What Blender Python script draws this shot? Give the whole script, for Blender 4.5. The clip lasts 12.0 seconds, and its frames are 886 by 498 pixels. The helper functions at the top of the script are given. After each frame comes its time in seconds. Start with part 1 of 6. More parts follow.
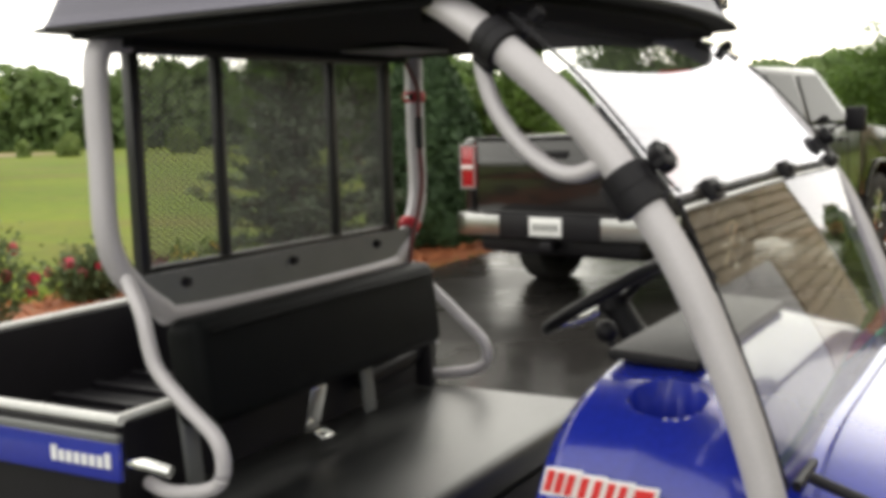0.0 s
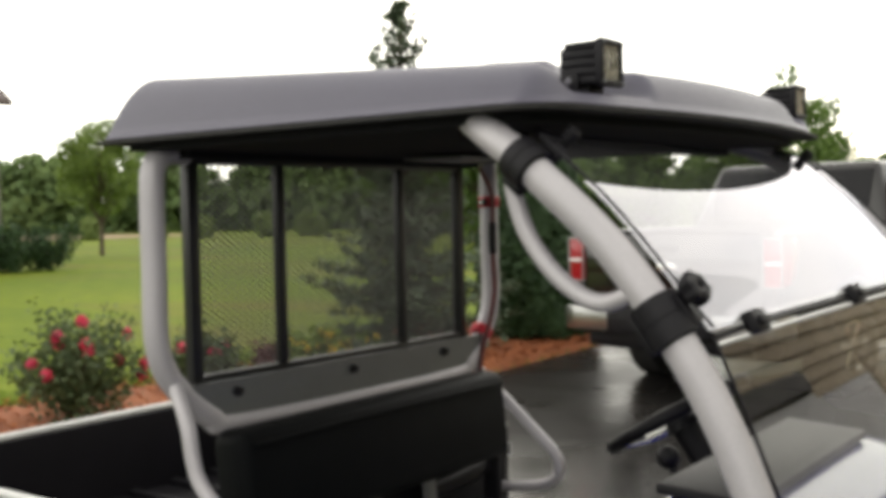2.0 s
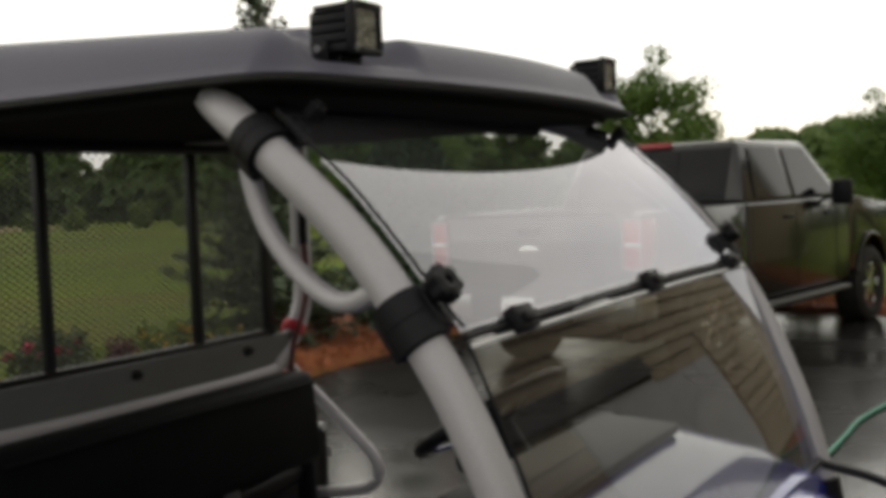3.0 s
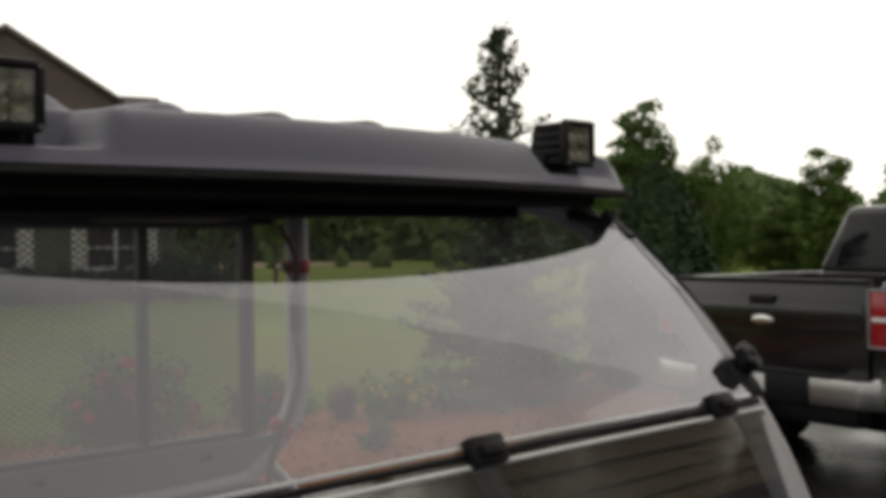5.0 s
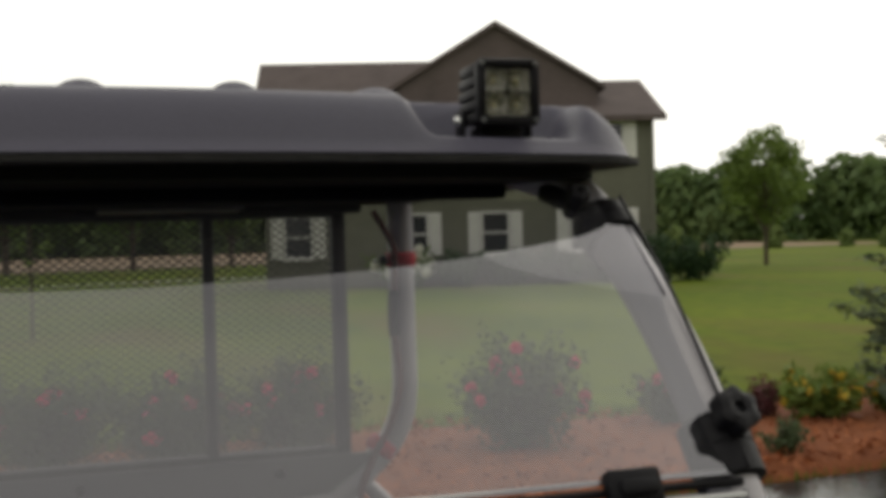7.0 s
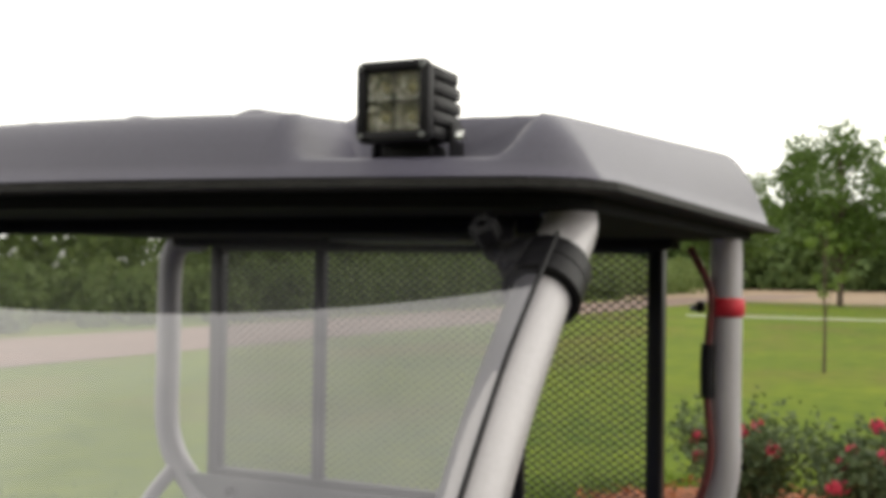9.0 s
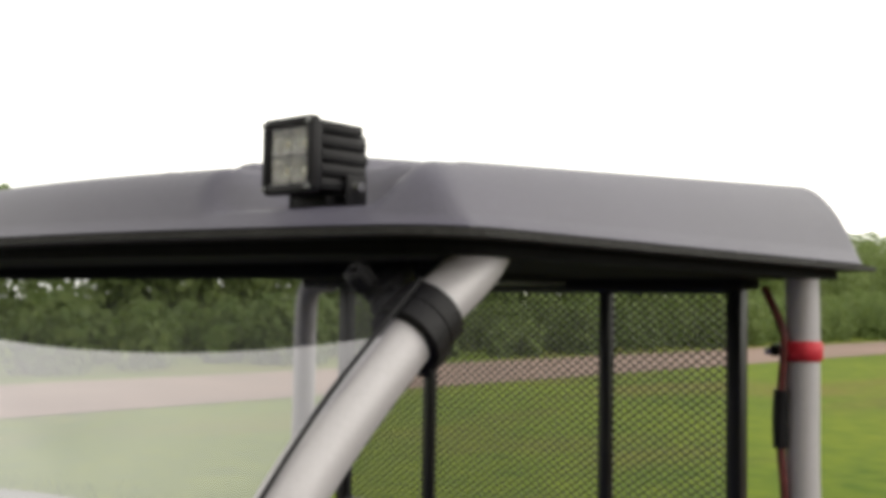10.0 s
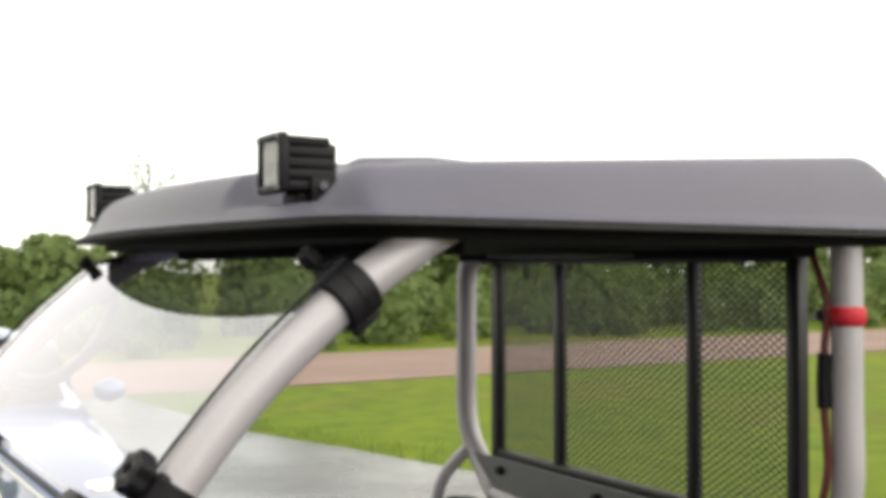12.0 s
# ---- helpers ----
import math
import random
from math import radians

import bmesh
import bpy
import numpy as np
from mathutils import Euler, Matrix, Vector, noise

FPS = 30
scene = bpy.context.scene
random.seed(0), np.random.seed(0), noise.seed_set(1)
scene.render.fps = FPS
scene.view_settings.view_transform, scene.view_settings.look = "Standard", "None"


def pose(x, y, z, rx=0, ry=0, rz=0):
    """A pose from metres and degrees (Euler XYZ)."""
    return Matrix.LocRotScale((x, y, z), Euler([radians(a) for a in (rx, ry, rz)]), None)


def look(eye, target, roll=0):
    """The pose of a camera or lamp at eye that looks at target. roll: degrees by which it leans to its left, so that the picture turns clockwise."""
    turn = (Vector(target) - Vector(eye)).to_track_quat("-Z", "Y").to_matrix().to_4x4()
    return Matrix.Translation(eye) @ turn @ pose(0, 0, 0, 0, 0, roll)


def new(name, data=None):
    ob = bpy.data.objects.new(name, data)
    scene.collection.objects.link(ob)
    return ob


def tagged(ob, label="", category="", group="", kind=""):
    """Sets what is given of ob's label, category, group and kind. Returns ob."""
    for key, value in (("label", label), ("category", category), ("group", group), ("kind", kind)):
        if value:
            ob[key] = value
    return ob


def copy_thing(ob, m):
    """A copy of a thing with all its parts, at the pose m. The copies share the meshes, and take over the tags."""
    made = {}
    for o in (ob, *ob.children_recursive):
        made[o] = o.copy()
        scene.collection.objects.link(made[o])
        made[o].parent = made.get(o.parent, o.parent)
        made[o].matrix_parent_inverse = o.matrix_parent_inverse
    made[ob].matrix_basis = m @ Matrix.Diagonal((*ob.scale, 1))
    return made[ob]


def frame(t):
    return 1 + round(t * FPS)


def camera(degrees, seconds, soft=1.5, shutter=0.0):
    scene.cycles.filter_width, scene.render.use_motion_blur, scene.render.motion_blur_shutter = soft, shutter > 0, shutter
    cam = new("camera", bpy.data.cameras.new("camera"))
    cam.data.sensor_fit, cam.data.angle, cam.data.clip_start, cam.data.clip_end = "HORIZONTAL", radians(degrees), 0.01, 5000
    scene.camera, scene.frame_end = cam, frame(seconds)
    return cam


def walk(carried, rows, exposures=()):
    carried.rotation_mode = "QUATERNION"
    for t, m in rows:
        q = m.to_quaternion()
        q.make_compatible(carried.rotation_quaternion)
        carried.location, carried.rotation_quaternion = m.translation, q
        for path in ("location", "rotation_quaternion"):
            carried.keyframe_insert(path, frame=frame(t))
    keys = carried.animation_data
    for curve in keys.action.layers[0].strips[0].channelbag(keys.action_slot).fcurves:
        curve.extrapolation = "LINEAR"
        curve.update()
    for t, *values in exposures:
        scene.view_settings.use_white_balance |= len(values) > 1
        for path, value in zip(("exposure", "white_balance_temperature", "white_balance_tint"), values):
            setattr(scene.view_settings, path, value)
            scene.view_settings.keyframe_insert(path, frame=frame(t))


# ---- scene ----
cam = camera(44.5, 12.0, soft=5.2)

# The way of the camera: seconds, eye, target, roll.
PATH = [
    (0, (1.596, -2.076, 1.485), (0.605, -0.354, 1.252), -1.9),
    (0.2, (1.602, -2.066, 1.508), (0.556, -0.366, 1.382), -1.9),
    (0.5, (1.605, -2.05, 1.528), (0.487, -0.392, 1.499), -2.0),
    (1, (1.605, -2.022, 1.537), (0.464, -0.38, 1.517), -1.0),
    (1.5, (1.625, -1.988, 1.541), (0.495, -0.339, 1.492), -1.2),
    (2, (1.684, -1.946, 1.536), (0.499, -0.336, 1.465), -1.3),
    (2.3, (1.72, -1.894, 1.526), (0.61, -0.233, 1.427), -2.1),
    (2.5, (1.728, -1.844, 1.526), (0.687, -0.14, 1.425), -2.7),
    (2.7, (1.725, -1.787, 1.524), (0.735, -0.051, 1.429), -2.8),
    (4.3, (1.948, -1.142, 1.596), (0.648, 0.372, 1.471), -2.0),
    (4.5, (1.992, -1.096, 1.593), (0.653, 0.387, 1.512), -3.8),
    (4.8, (1.994, -0.969, 1.6), (0.573, 0.439, 1.577), -3.0),
    (5, (1.974, -0.88, 1.603), (0.528, 0.501, 1.594), -0.7),
    (5.5, (1.97, -0.68, 1.601), (0.39, 0.546, 1.557), -2.6),
    (6, (2.089, -0.427, 1.598), (0.285, 0.431, 1.51), -0.1),
    (6.5, (2.117, -0.22, 1.594), (0.263, 0.525, 1.513), -1.4),
    (7, (2.013, 0.005, 1.603), (0.105, 0.601, 1.576), -1.6),
    (7.2, (2.014, 0.099, 1.598), (0.066, 0.554, 1.601), -2.3),
    (8.8, (1.797, 0.809, 1.605), (-0.098, 0.17, 1.63), 0.2),
    (9, (1.747, 0.88, 1.607), (-0.056, 0.016, 1.648), 0.9),
    (9.3, (1.659, 1.008, 1.61), (0.024, -0.144, 1.644), 1.7),
    (9.5, (1.613, 1.072, 1.631), (0.066, -0.194, 1.687), 1.1),
    (10, (1.574, 1.201, 1.621), (0.07, -0.114, 1.719), 0.9),
    (10.5, (1.6, 1.373, 1.621), (0.263, -0.114, 1.663), 0.0),
    (11, (1.519, 1.508, 1.624), (0.368, -0.127, 1.683), 1.6),
    (11.5, (1.433, 1.623, 1.623), (0.457, -0.123, 1.66), 0.5),
    (12, (1.41, 1.648, 1.627), (0.371, -0.06, 1.667), -0.0),
]

EXPOSURES = [
    (0.0, 0.1), (0.5, 0.08), (1.5, 0.05), (2.0, -0.12), (2.5, -0.65), (2.7, -0.9), (4.3, -1.45), (4.6, -1.45), (5.2, -1.25), (6.0, -1.35), (7.2, -1.18), (8.8, -0.45), (9.5, 0.0), (10.0, -0.28), (10.5, 0.0), (12.0, 0.05),
]
walk(cam, [(t, look(eye, goal, roll)) for t, eye, goal, roll in PATH], EXPOSURES)

# ---- sky and sun ----
world = bpy.data.worlds.new("sky")
scene.world = world
world.use_nodes = True
wt = world.node_tree
wt.nodes.clear()
w_out = wt.nodes.new("ShaderNodeOutputWorld")
w_bg = wt.nodes.new("ShaderNodeBackground")
w_sky = wt.nodes.new("ShaderNodeTexSky")
w_sky.sky_type = "NISHITA"
w_sky.sun_disc = False
w_sky.sun_elevation = radians(24)
w_sky.sun_rotation = radians(-33)
w_co = wt.nodes.new("ShaderNodeTexCoord")
w_no = wt.nodes.new("ShaderNodeTexNoise")
w_no.inputs["Scale"].default_value = 2.2
w_no.inputs["Detail"].default_value = 6
w_ra = wt.nodes.new("ShaderNodeValToRGB")
w_ra.color_ramp.elements[0].position = 0.30
w_ra.color_ramp.elements[0].color = (0.55, 0.55, 0.55, 1)
w_ra.color_ramp.elements[1].position = 0.52
w_ra.color_ramp.elements[1].color = (1, 1, 1, 1)
w_mix = wt.nodes.new("ShaderNodeMixRGB")
w_mix.inputs[2].default_value = (15.8, 15.4, 14.0, 1)
wt.links.new(w_co.outputs["Generated"], w_no.inputs["Vector"])
wt.links.new(w_no.outputs["Fac"], w_ra.inputs[0])
wt.links.new(w_ra.outputs[0], w_mix.inputs[0])
wt.links.new(w_sky.outputs[0], w_mix.inputs[1])
# the cloud deck is brighter towards the low sun
w_dot = wt.nodes.new("ShaderNodeVectorMath")
w_dot.operation = "DOT_PRODUCT"
w_dot.inputs[1].default_value = (-0.50, 0.78, 0.38)
wt.links.new(w_co.outputs["Generated"], w_dot.inputs[0])
w_map = wt.nodes.new("ShaderNodeMapRange")
w_map.inputs["From Min"].default_value = -0.9
w_map.inputs["From Max"].default_value = 1.0
w_map.inputs["To Min"].default_value = 1.15
w_map.inputs["To Max"].default_value = 1.70
wt.links.new(w_dot.outputs["Value"], w_map.inputs["Value"])
w_mul = wt.nodes.new("ShaderNodeVectorMath")
w_mul.operation = "SCALE"
wt.links.new(w_mix.outputs[0], w_mul.inputs[0])
# and darker overhead, where it is thicker
w_sep = wt.nodes.new("ShaderNodeSeparateXYZ")
wt.links.new(w_co.outputs["Generated"], w_sep.inputs[0])
w_top = wt.nodes.new("ShaderNodeMapRange")
w_top.inputs["From Min"].default_value = 0.45
w_top.inputs["From Max"].default_value = 1.0
w_top.inputs["To Min"].default_value = 1.12
w_top.inputs["To Max"].default_value = 0.58
wt.links.new(w_sep.outputs["Z"], w_top.inputs["Value"])
w_pro = wt.nodes.new("ShaderNodeMath")
w_pro.operation = "MULTIPLY"
wt.links.new(w_map.outputs[0], w_pro.inputs[0])
wt.links.new(w_top.outputs[0], w_pro.inputs[1])
wt.links.new(w_pro.outputs[0], w_mul.inputs["Scale"])
wt.links.new(w_mul.outputs[0], w_bg.inputs[0])
w_bg.inputs[1].default_value = 0.10
wt.links.new(w_bg.outputs[0], w_out.inputs[0])

sun_data = bpy.data.lights.new("sun", "SUN")
sun_data.energy = 0.9
sun_data.angle = radians(80)
sun_data.color = (1.0, 0.95, 0.86)
sun = new("sun", sun_data)
sun.matrix_world = look((-9, 14, 9), (0, 0, 0))


# ---- materials ----
def mat(name, color, rough=0.6, metal=0.0, var=0.25, scale=6.0, fine=60.0, bump=0.0, bump_scale=80.0,
        coat=0.0, per=0.0, color2=None, spec=0.5, trans=0.0):
    m = bpy.data.materials.new(name)
    m.use_nodes = True
    nt = m.node_tree
    b = nt.nodes["Principled BSDF"]
    b.inputs["Roughness"].default_value = rough
    b.inputs["Metallic"].default_value = metal
    b.inputs["Coat Weight"].default_value = coat
    b.inputs["Specular IOR Level"].default_value = spec
    co = nt.nodes.new("ShaderNodeTexCoord")
    n1 = nt.nodes.new("ShaderNodeTexNoise")
    n1.inputs["Scale"].default_value = scale
    n1.inputs["Detail"].default_value = 4
    n2 = nt.nodes.new("ShaderNodeTexNoise")
    n2.inputs["Scale"].default_value = fine
    n2.inputs["Detail"].default_value = 3
    for n in (n1, n2):
        nt.links.new(co.outputs["Object"], n.inputs["Vector"])
    add = nt.nodes.new("ShaderNodeMath")
    add.operation = "ADD"
    nt.links.new(n1.outputs["Fac"], add.inputs[0])
    nt.links.new(n2.outputs["Fac"], add.inputs[1])
    last = add
    if per:
        oi = nt.nodes.new("ShaderNodeObjectInfo")
        ge = nt.nodes.new("ShaderNodeNewGeometry")
        s = nt.nodes.new("ShaderNodeMath")
        s.operation = "ADD"
        nt.links.new(oi.outputs["Random"], s.inputs[0])
        nt.links.new(ge.outputs["Random Per Island"], s.inputs[1])
        k = nt.nodes.new("ShaderNodeMath")
        k.operation = "MULTIPLY_ADD"
        k.inputs[1].default_value = per
        nt.links.new(s.outputs[0], k.inputs[0])
        nt.links.new(add.outputs[0], k.inputs[2])
        last = k
    half = 0.5 * per
    mr = nt.nodes.new("ShaderNodeMapRange")
    mr.inputs["From Min"].default_value = 0.65 + half
    mr.inputs["From Max"].default_value = 1.35 + half * 2
    nt.links.new(last.outputs[0], mr.inputs["Value"])
    mx = nt.nodes.new("ShaderNodeMixRGB")
    c2 = color2 or tuple(min(1, c * (1 + var)) for c in color)
    c1 = color if color2 else tuple(c * (1 - var) for c in color)
    mx.inputs[1].default_value = (*c1, 1)
    mx.inputs[2].default_value = (*c2, 1)
    nt.links.new(mr.outputs[0], mx.inputs[0])
    nt.links.new(mx.outputs[0], b.inputs["Base Color"])
    if trans:
        b.inputs["Subsurface Weight"].default_value = 0
        tr = nt.nodes.new("ShaderNodeBsdfTranslucent")
        nt.links.new(mx.outputs[0], tr.inputs[0])
        ms = nt.nodes.new("ShaderNodeMixShader")
        ms.inputs[0].default_value = trans
        nt.links.new(b.outputs[0], ms.inputs[1])
        nt.links.new(tr.outputs[0], ms.inputs[2])
        nt.links.new(ms.outputs[0], nt.nodes["Material Output"].inputs[0])
    if bump:
        n3 = nt.nodes.new("ShaderNodeTexNoise")
        n3.inputs["Scale"].default_value = bump_scale
        n3.inputs["Detail"].default_value = 4
        nt.links.new(co.outputs["Object"], n3.inputs["Vector"])
        bp = nt.nodes.new("ShaderNodeBump")
        bp.inputs["Strength"].default_value = bump
        bp.inputs["Distance"].default_value = 0.02
        nt.links.new(n3.outputs["Fac"], bp.inputs["Height"])
        nt.links.new(bp.outputs[0], b.inputs["Normal"])
    return m


def glass(name, tint, rough=0.0, ior=1.5, haze=0.0):
    m = bpy.data.materials.new(name)
    m.use_nodes = True
    nt = m.node_tree
    nt.nodes.remove(nt.nodes["Principled BSDF"])
    fr = nt.nodes.new("ShaderNodeFresnel")
    fr.inputs[0].default_value = ior
    tr = nt.nodes.new("ShaderNodeBsdfTransparent")
    tr.inputs[0].default_value = (*tint, 1)
    gl = nt.nodes.new("ShaderNodeBsdfGlossy")
    gl.inputs["Roughness"].default_value = rough
    gl.inputs["Color"].default_value = (0.95, 0.935, 1.0, 1)
    ms = nt.nodes.new("ShaderNodeMixShader")
    nt.links.new(fr.outputs[0], ms.inputs[0])
    last = tr
    if haze:
        df = nt.nodes.new("ShaderNodeBsdfDiffuse")
        df.inputs[0].default_value = (0.70, 0.68, 0.76, 1)
        hm = nt.nodes.new("ShaderNodeMixShader")
        hm.inputs[0].default_value = haze
        nt.links.new(tr.outputs[0], hm.inputs[1])
        nt.links.new(df.outputs[0], hm.inputs[2])
        last = hm
    nt.links.new(last.outputs[0], ms.inputs[1])
    nt.links.new(gl.outputs[0], ms.inputs[2])
    nt.links.new(ms.outputs[0], nt.nodes["Material Output"].inputs[0])
    return m


M_ROOF = mat("moulded_grey_plastic", (0.088, 0.083, 0.118), 0.46, var=0.12, scale=3, fine=300, bump=0.12, bump_scale=500)
M_BLACK = mat("black_plastic", (0.0072, 0.0066, 0.0090), 0.5, spec=0.24, var=0.3, scale=8, fine=200, bump=0.1, bump_scale=400)
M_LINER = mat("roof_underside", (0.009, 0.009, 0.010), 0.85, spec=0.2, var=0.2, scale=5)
M_TUBE = mat("silver_grey_paint", (0.47, 0.45, 0.475), 0.48, metal=0.2, var=0.07, scale=7, fine=250, bump=0.03, bump_scale=250)
M_PANEL = mat("grey_sheet_metal", (0.16, 0.165, 0.165), 0.45, metal=0.3, var=0.12, scale=9, fine=200)
M_MESHW = mat("black_wire_paint", (0.012, 0.012, 0.013), 0.4, var=0.2)
# One vinyl in two copies: a dark, dull backrest, a cushion made to carry sky sheen.
M_VINYL = mat("black_vinyl", (0.005, 0.0055, 0.006), 0.5, spec=0.05, var=0.25, scale=9, fine=260, bump=0.18, bump_scale=420)
M_BENCH = mat("sheen_black_vinyl", (0.008, 0.0085, 0.009), 0.36, spec=0.55, var=0.25, scale=9, fine=260, bump=0.10, bump_scale=420)
M_BLUE = mat("blue_body_plastic", (0.012, 0.022, 0.28), 0.22, var=0.15, scale=4, fine=90, coat=0.6)
M_RAIL = mat("light_grey_rail", (0.58, 0.58, 0.57), 0.4, var=0.12, scale=14)
M_RED = mat("red_strap", (0.52, 0.012, 0.03), 0.6, var=0.2, scale=40)
M_CHROME = mat("bright_metal", (0.75, 0.75, 0.74), 0.18, metal=1.0, var=0.05)
M_WHITEP = mat("white_decal", (0.78, 0.78, 0.78), 0.4, var=0.05)
M_REDDEC = mat("red_decal", (0.62, 0.03, 0.03), 0.4, var=0.1)
M_RUBBER = mat("rubber", (0.022, 0.021, 0.02), 0.8, var=0.3, scale=20, bump=0.2)
M_SHIELD = glass("windshield_sheet", (0.79, 0.80, 0.81), 0.0, 2.4, haze=0.035)
M_SHIELD2 = glass("tinted_windshield_sheet", (0.58, 0.59, 0.56), 0.0, 1.6, haze=0.006)
M_LENS = glass("lamp_lens", (0.95, 0.95, 0.93), 0.05, 1.5)
M_REFL = mat("lamp_reflector", (0.93, 0.90, 0.78), 0.26, metal=0.95, var=0.3, scale=60, fine=160, bump=0.6, bump_scale=120)
M_LED = mat("lamp_diode", (0.80, 0.76, 0.55), 0.3, var=0.1)
M_TRUCK = mat("dark_truck_paint", (0.010, 0.009, 0.010), 0.22, var=0.2, scale=2, coat=0.35)
M_TGLASS = mat("dark_tinted_glass", (0.010, 0.010, 0.012), 0.06, var=0.2, spec=0.22)
M_TAIL = mat("red_lamp_plastic", (0.34, 0.010, 0.018), 0.2, var=0.15, scale=30, coat=0.5)
M_ASPHALT = mat("wet_asphalt", (0.021, 0.0195, 0.0187), 0.3, spec=0.16, var=0.45, scale=0.7, fine=45, bump=0.06, bump_scale=70)
M_GRASS = mat("lawn", (0.058, 0.104, 0.006), 0.9, spec=0.12, scale=0.16, fine=2.6, bump=0.5, bump_scale=30, color2=(0.160, 0.200, 0.012))
M_BLADE = mat("grass_blades", (0.095, 0.155, 0.014), 0.6, scale=0.5, fine=12, color2=(0.16, 0.225, 0.025), per=0.3, trans=0.35)
M_TALL = mat("tall_grass", (0.11, 0.185, 0.035), 0.7, scale=0.5, fine=12, color2=(0.17, 0.22, 0.06), per=0.6, trans=0.25)
M_ROAD = mat("reddish_gravel", (0.23, 0.155, 0.125), 0.9, scale=0.6, fine=30, var=0.25, bump=0.4, bump_scale=60)
M_FIELD = mat("bare_field_soil", (0.27, 0.19, 0.12), 0.95, scale=0.4, fine=8, var=0.25)
M_PATH = mat("pale_concrete", (0.52, 0.51, 0.49), 0.8, scale=2, var=0.12)
M_MULCH = mat("orange_mulch", (0.16, 0.042, 0.014), 0.9, scale=8, fine=50, color2=(0.36, 0.115, 0.035), bump=0.8, bump_scale=60)
M_CHIP = mat("mulch_chips", (0.15, 0.038, 0.012), 0.85, scale=8, fine=50, color2=(0.42, 0.14, 0.05), per=0.6)
M_BARK = mat("bark", (0.085, 0.062, 0.045), 0.9, scale=6, fine=40, var=0.4, bump=0.8, bump_scale=30)
M_SPRUCE = mat("spruce_needles", (0.042, 0.072, 0.040), 0.7, scale=1.5, fine=20, color2=(0.132, 0.172, 0.105), per=0.6, trans=0.25)
M_ARBOR = mat("arborvitae_foliage", (0.018, 0.045, 0.014), 0.7, scale=2, fine=20, color2=(0.045, 0.09, 0.025), per=0.5, trans=0.15)
M_LEAF = mat("tree_leaves", (0.052, 0.105, 0.016), 0.6, scale=0.4, fine=6, color2=(0.12, 0.19, 0.034), per=0.7, trans=0.4)
M_LEAF2 = mat("light_tree_leaves", (0.12, 0.19, 0.028), 0.6, scale=0.6, fine=6, color2=(0.18, 0.25, 0.05), per=0.6, trans=0.35)
M_FAR = mat("far_woods_leaves", (0.062, 0.115, 0.032), 0.7, scale=0.12, fine=3, color2=(0.15, 0.215, 0.066), per=0.7, trans=0.35)
M_THICK = mat("thicket_leaves", (0.132, 0.190, 0.058), 0.75, scale=0.10, fine=2, color2=(0.195, 0.240, 0.075), per=0.4, trans=0.5)
M_ROSEL = mat("rose_leaves", (0.045, 0.074, 0.026), 0.6, scale=5, fine=25, color2=(0.11, 0.15, 0.06), per=0.6, trans=0.25)
M_ROSE = mat("rose_petals", (0.62, 0.035, 0.06), 0.6, scale=20, color2=(0.80, 0.10, 0.22), per=0.5, trans=0.3)
M_YELLOW = mat("yellow_petals", (0.72, 0.48, 0.03), 0.6, scale=20, color2=(0.75, 0.6, 0.10), per=0.5, trans=0.3)
M_WHITEF = mat("white_petals", (0.72, 0.72, 0.6), 0.6, scale=20, color2=(0.8, 0.8, 0.72), per=0.5, trans=0.3)
M_PURPLE = mat("dark_red_leaves", (0.06, 0.015, 0.02), 0.6, scale=20, color2=(0.12, 0.03, 0.035), per=0.5)
M_HOUSE = mat("olive_siding", (0.125, 0.125, 0.092), 0.75, scale=0.8, fine=12, var=0.15)
M_SHINGLE = mat("brown_shingles", (0.105, 0.082, 0.078), 0.9, scale=1.2, fine=16, var=0.25, bump=0.4, bump_scale=20)
M_TRIM = mat("white_trim", (0.62, 0.61, 0.58), 0.6, var=0.08, scale=3)
M_DARKGLASS = mat("window_glass", (0.02, 0.022, 0.025), 0.08, var=0.3, scale=1)
M_TAN = mat("tan_siding", (0.40, 0.32, 0.20), 0.7, scale=1.0, fine=20, var=0.14, per=0.25)
M_LOOM = mat("red_brown_cable", (0.13, 0.025, 0.025), 0.5, var=0.3, scale=30)


def patchy_gloss(m, scale, lo, hi):
    nt = m.node_tree
    co = nt.nodes.new("ShaderNodeTexCoord")
    n = nt.nodes.new("ShaderNodeTexNoise")
    n.inputs["Scale"].default_value = scale
    n.inputs["Detail"].default_value = 5
    r = nt.nodes.new("ShaderNodeMapRange")
    r.inputs["From Min"].default_value = 0.38
    r.inputs["From Max"].default_value = 0.62
    r.inputs["To Min"].default_value = lo
    r.inputs["To Max"].default_value = hi
    nt.links.new(co.outputs["Object"], n.inputs["Vector"])
    nt.links.new(n.outputs["Fac"], r.inputs["Value"])
    nt.links.new(r.outputs[0], nt.nodes["Principled BSDF"].inputs["Roughness"])


patchy_gloss(M_ASPHALT, 0.55, 0.12, 0.36)


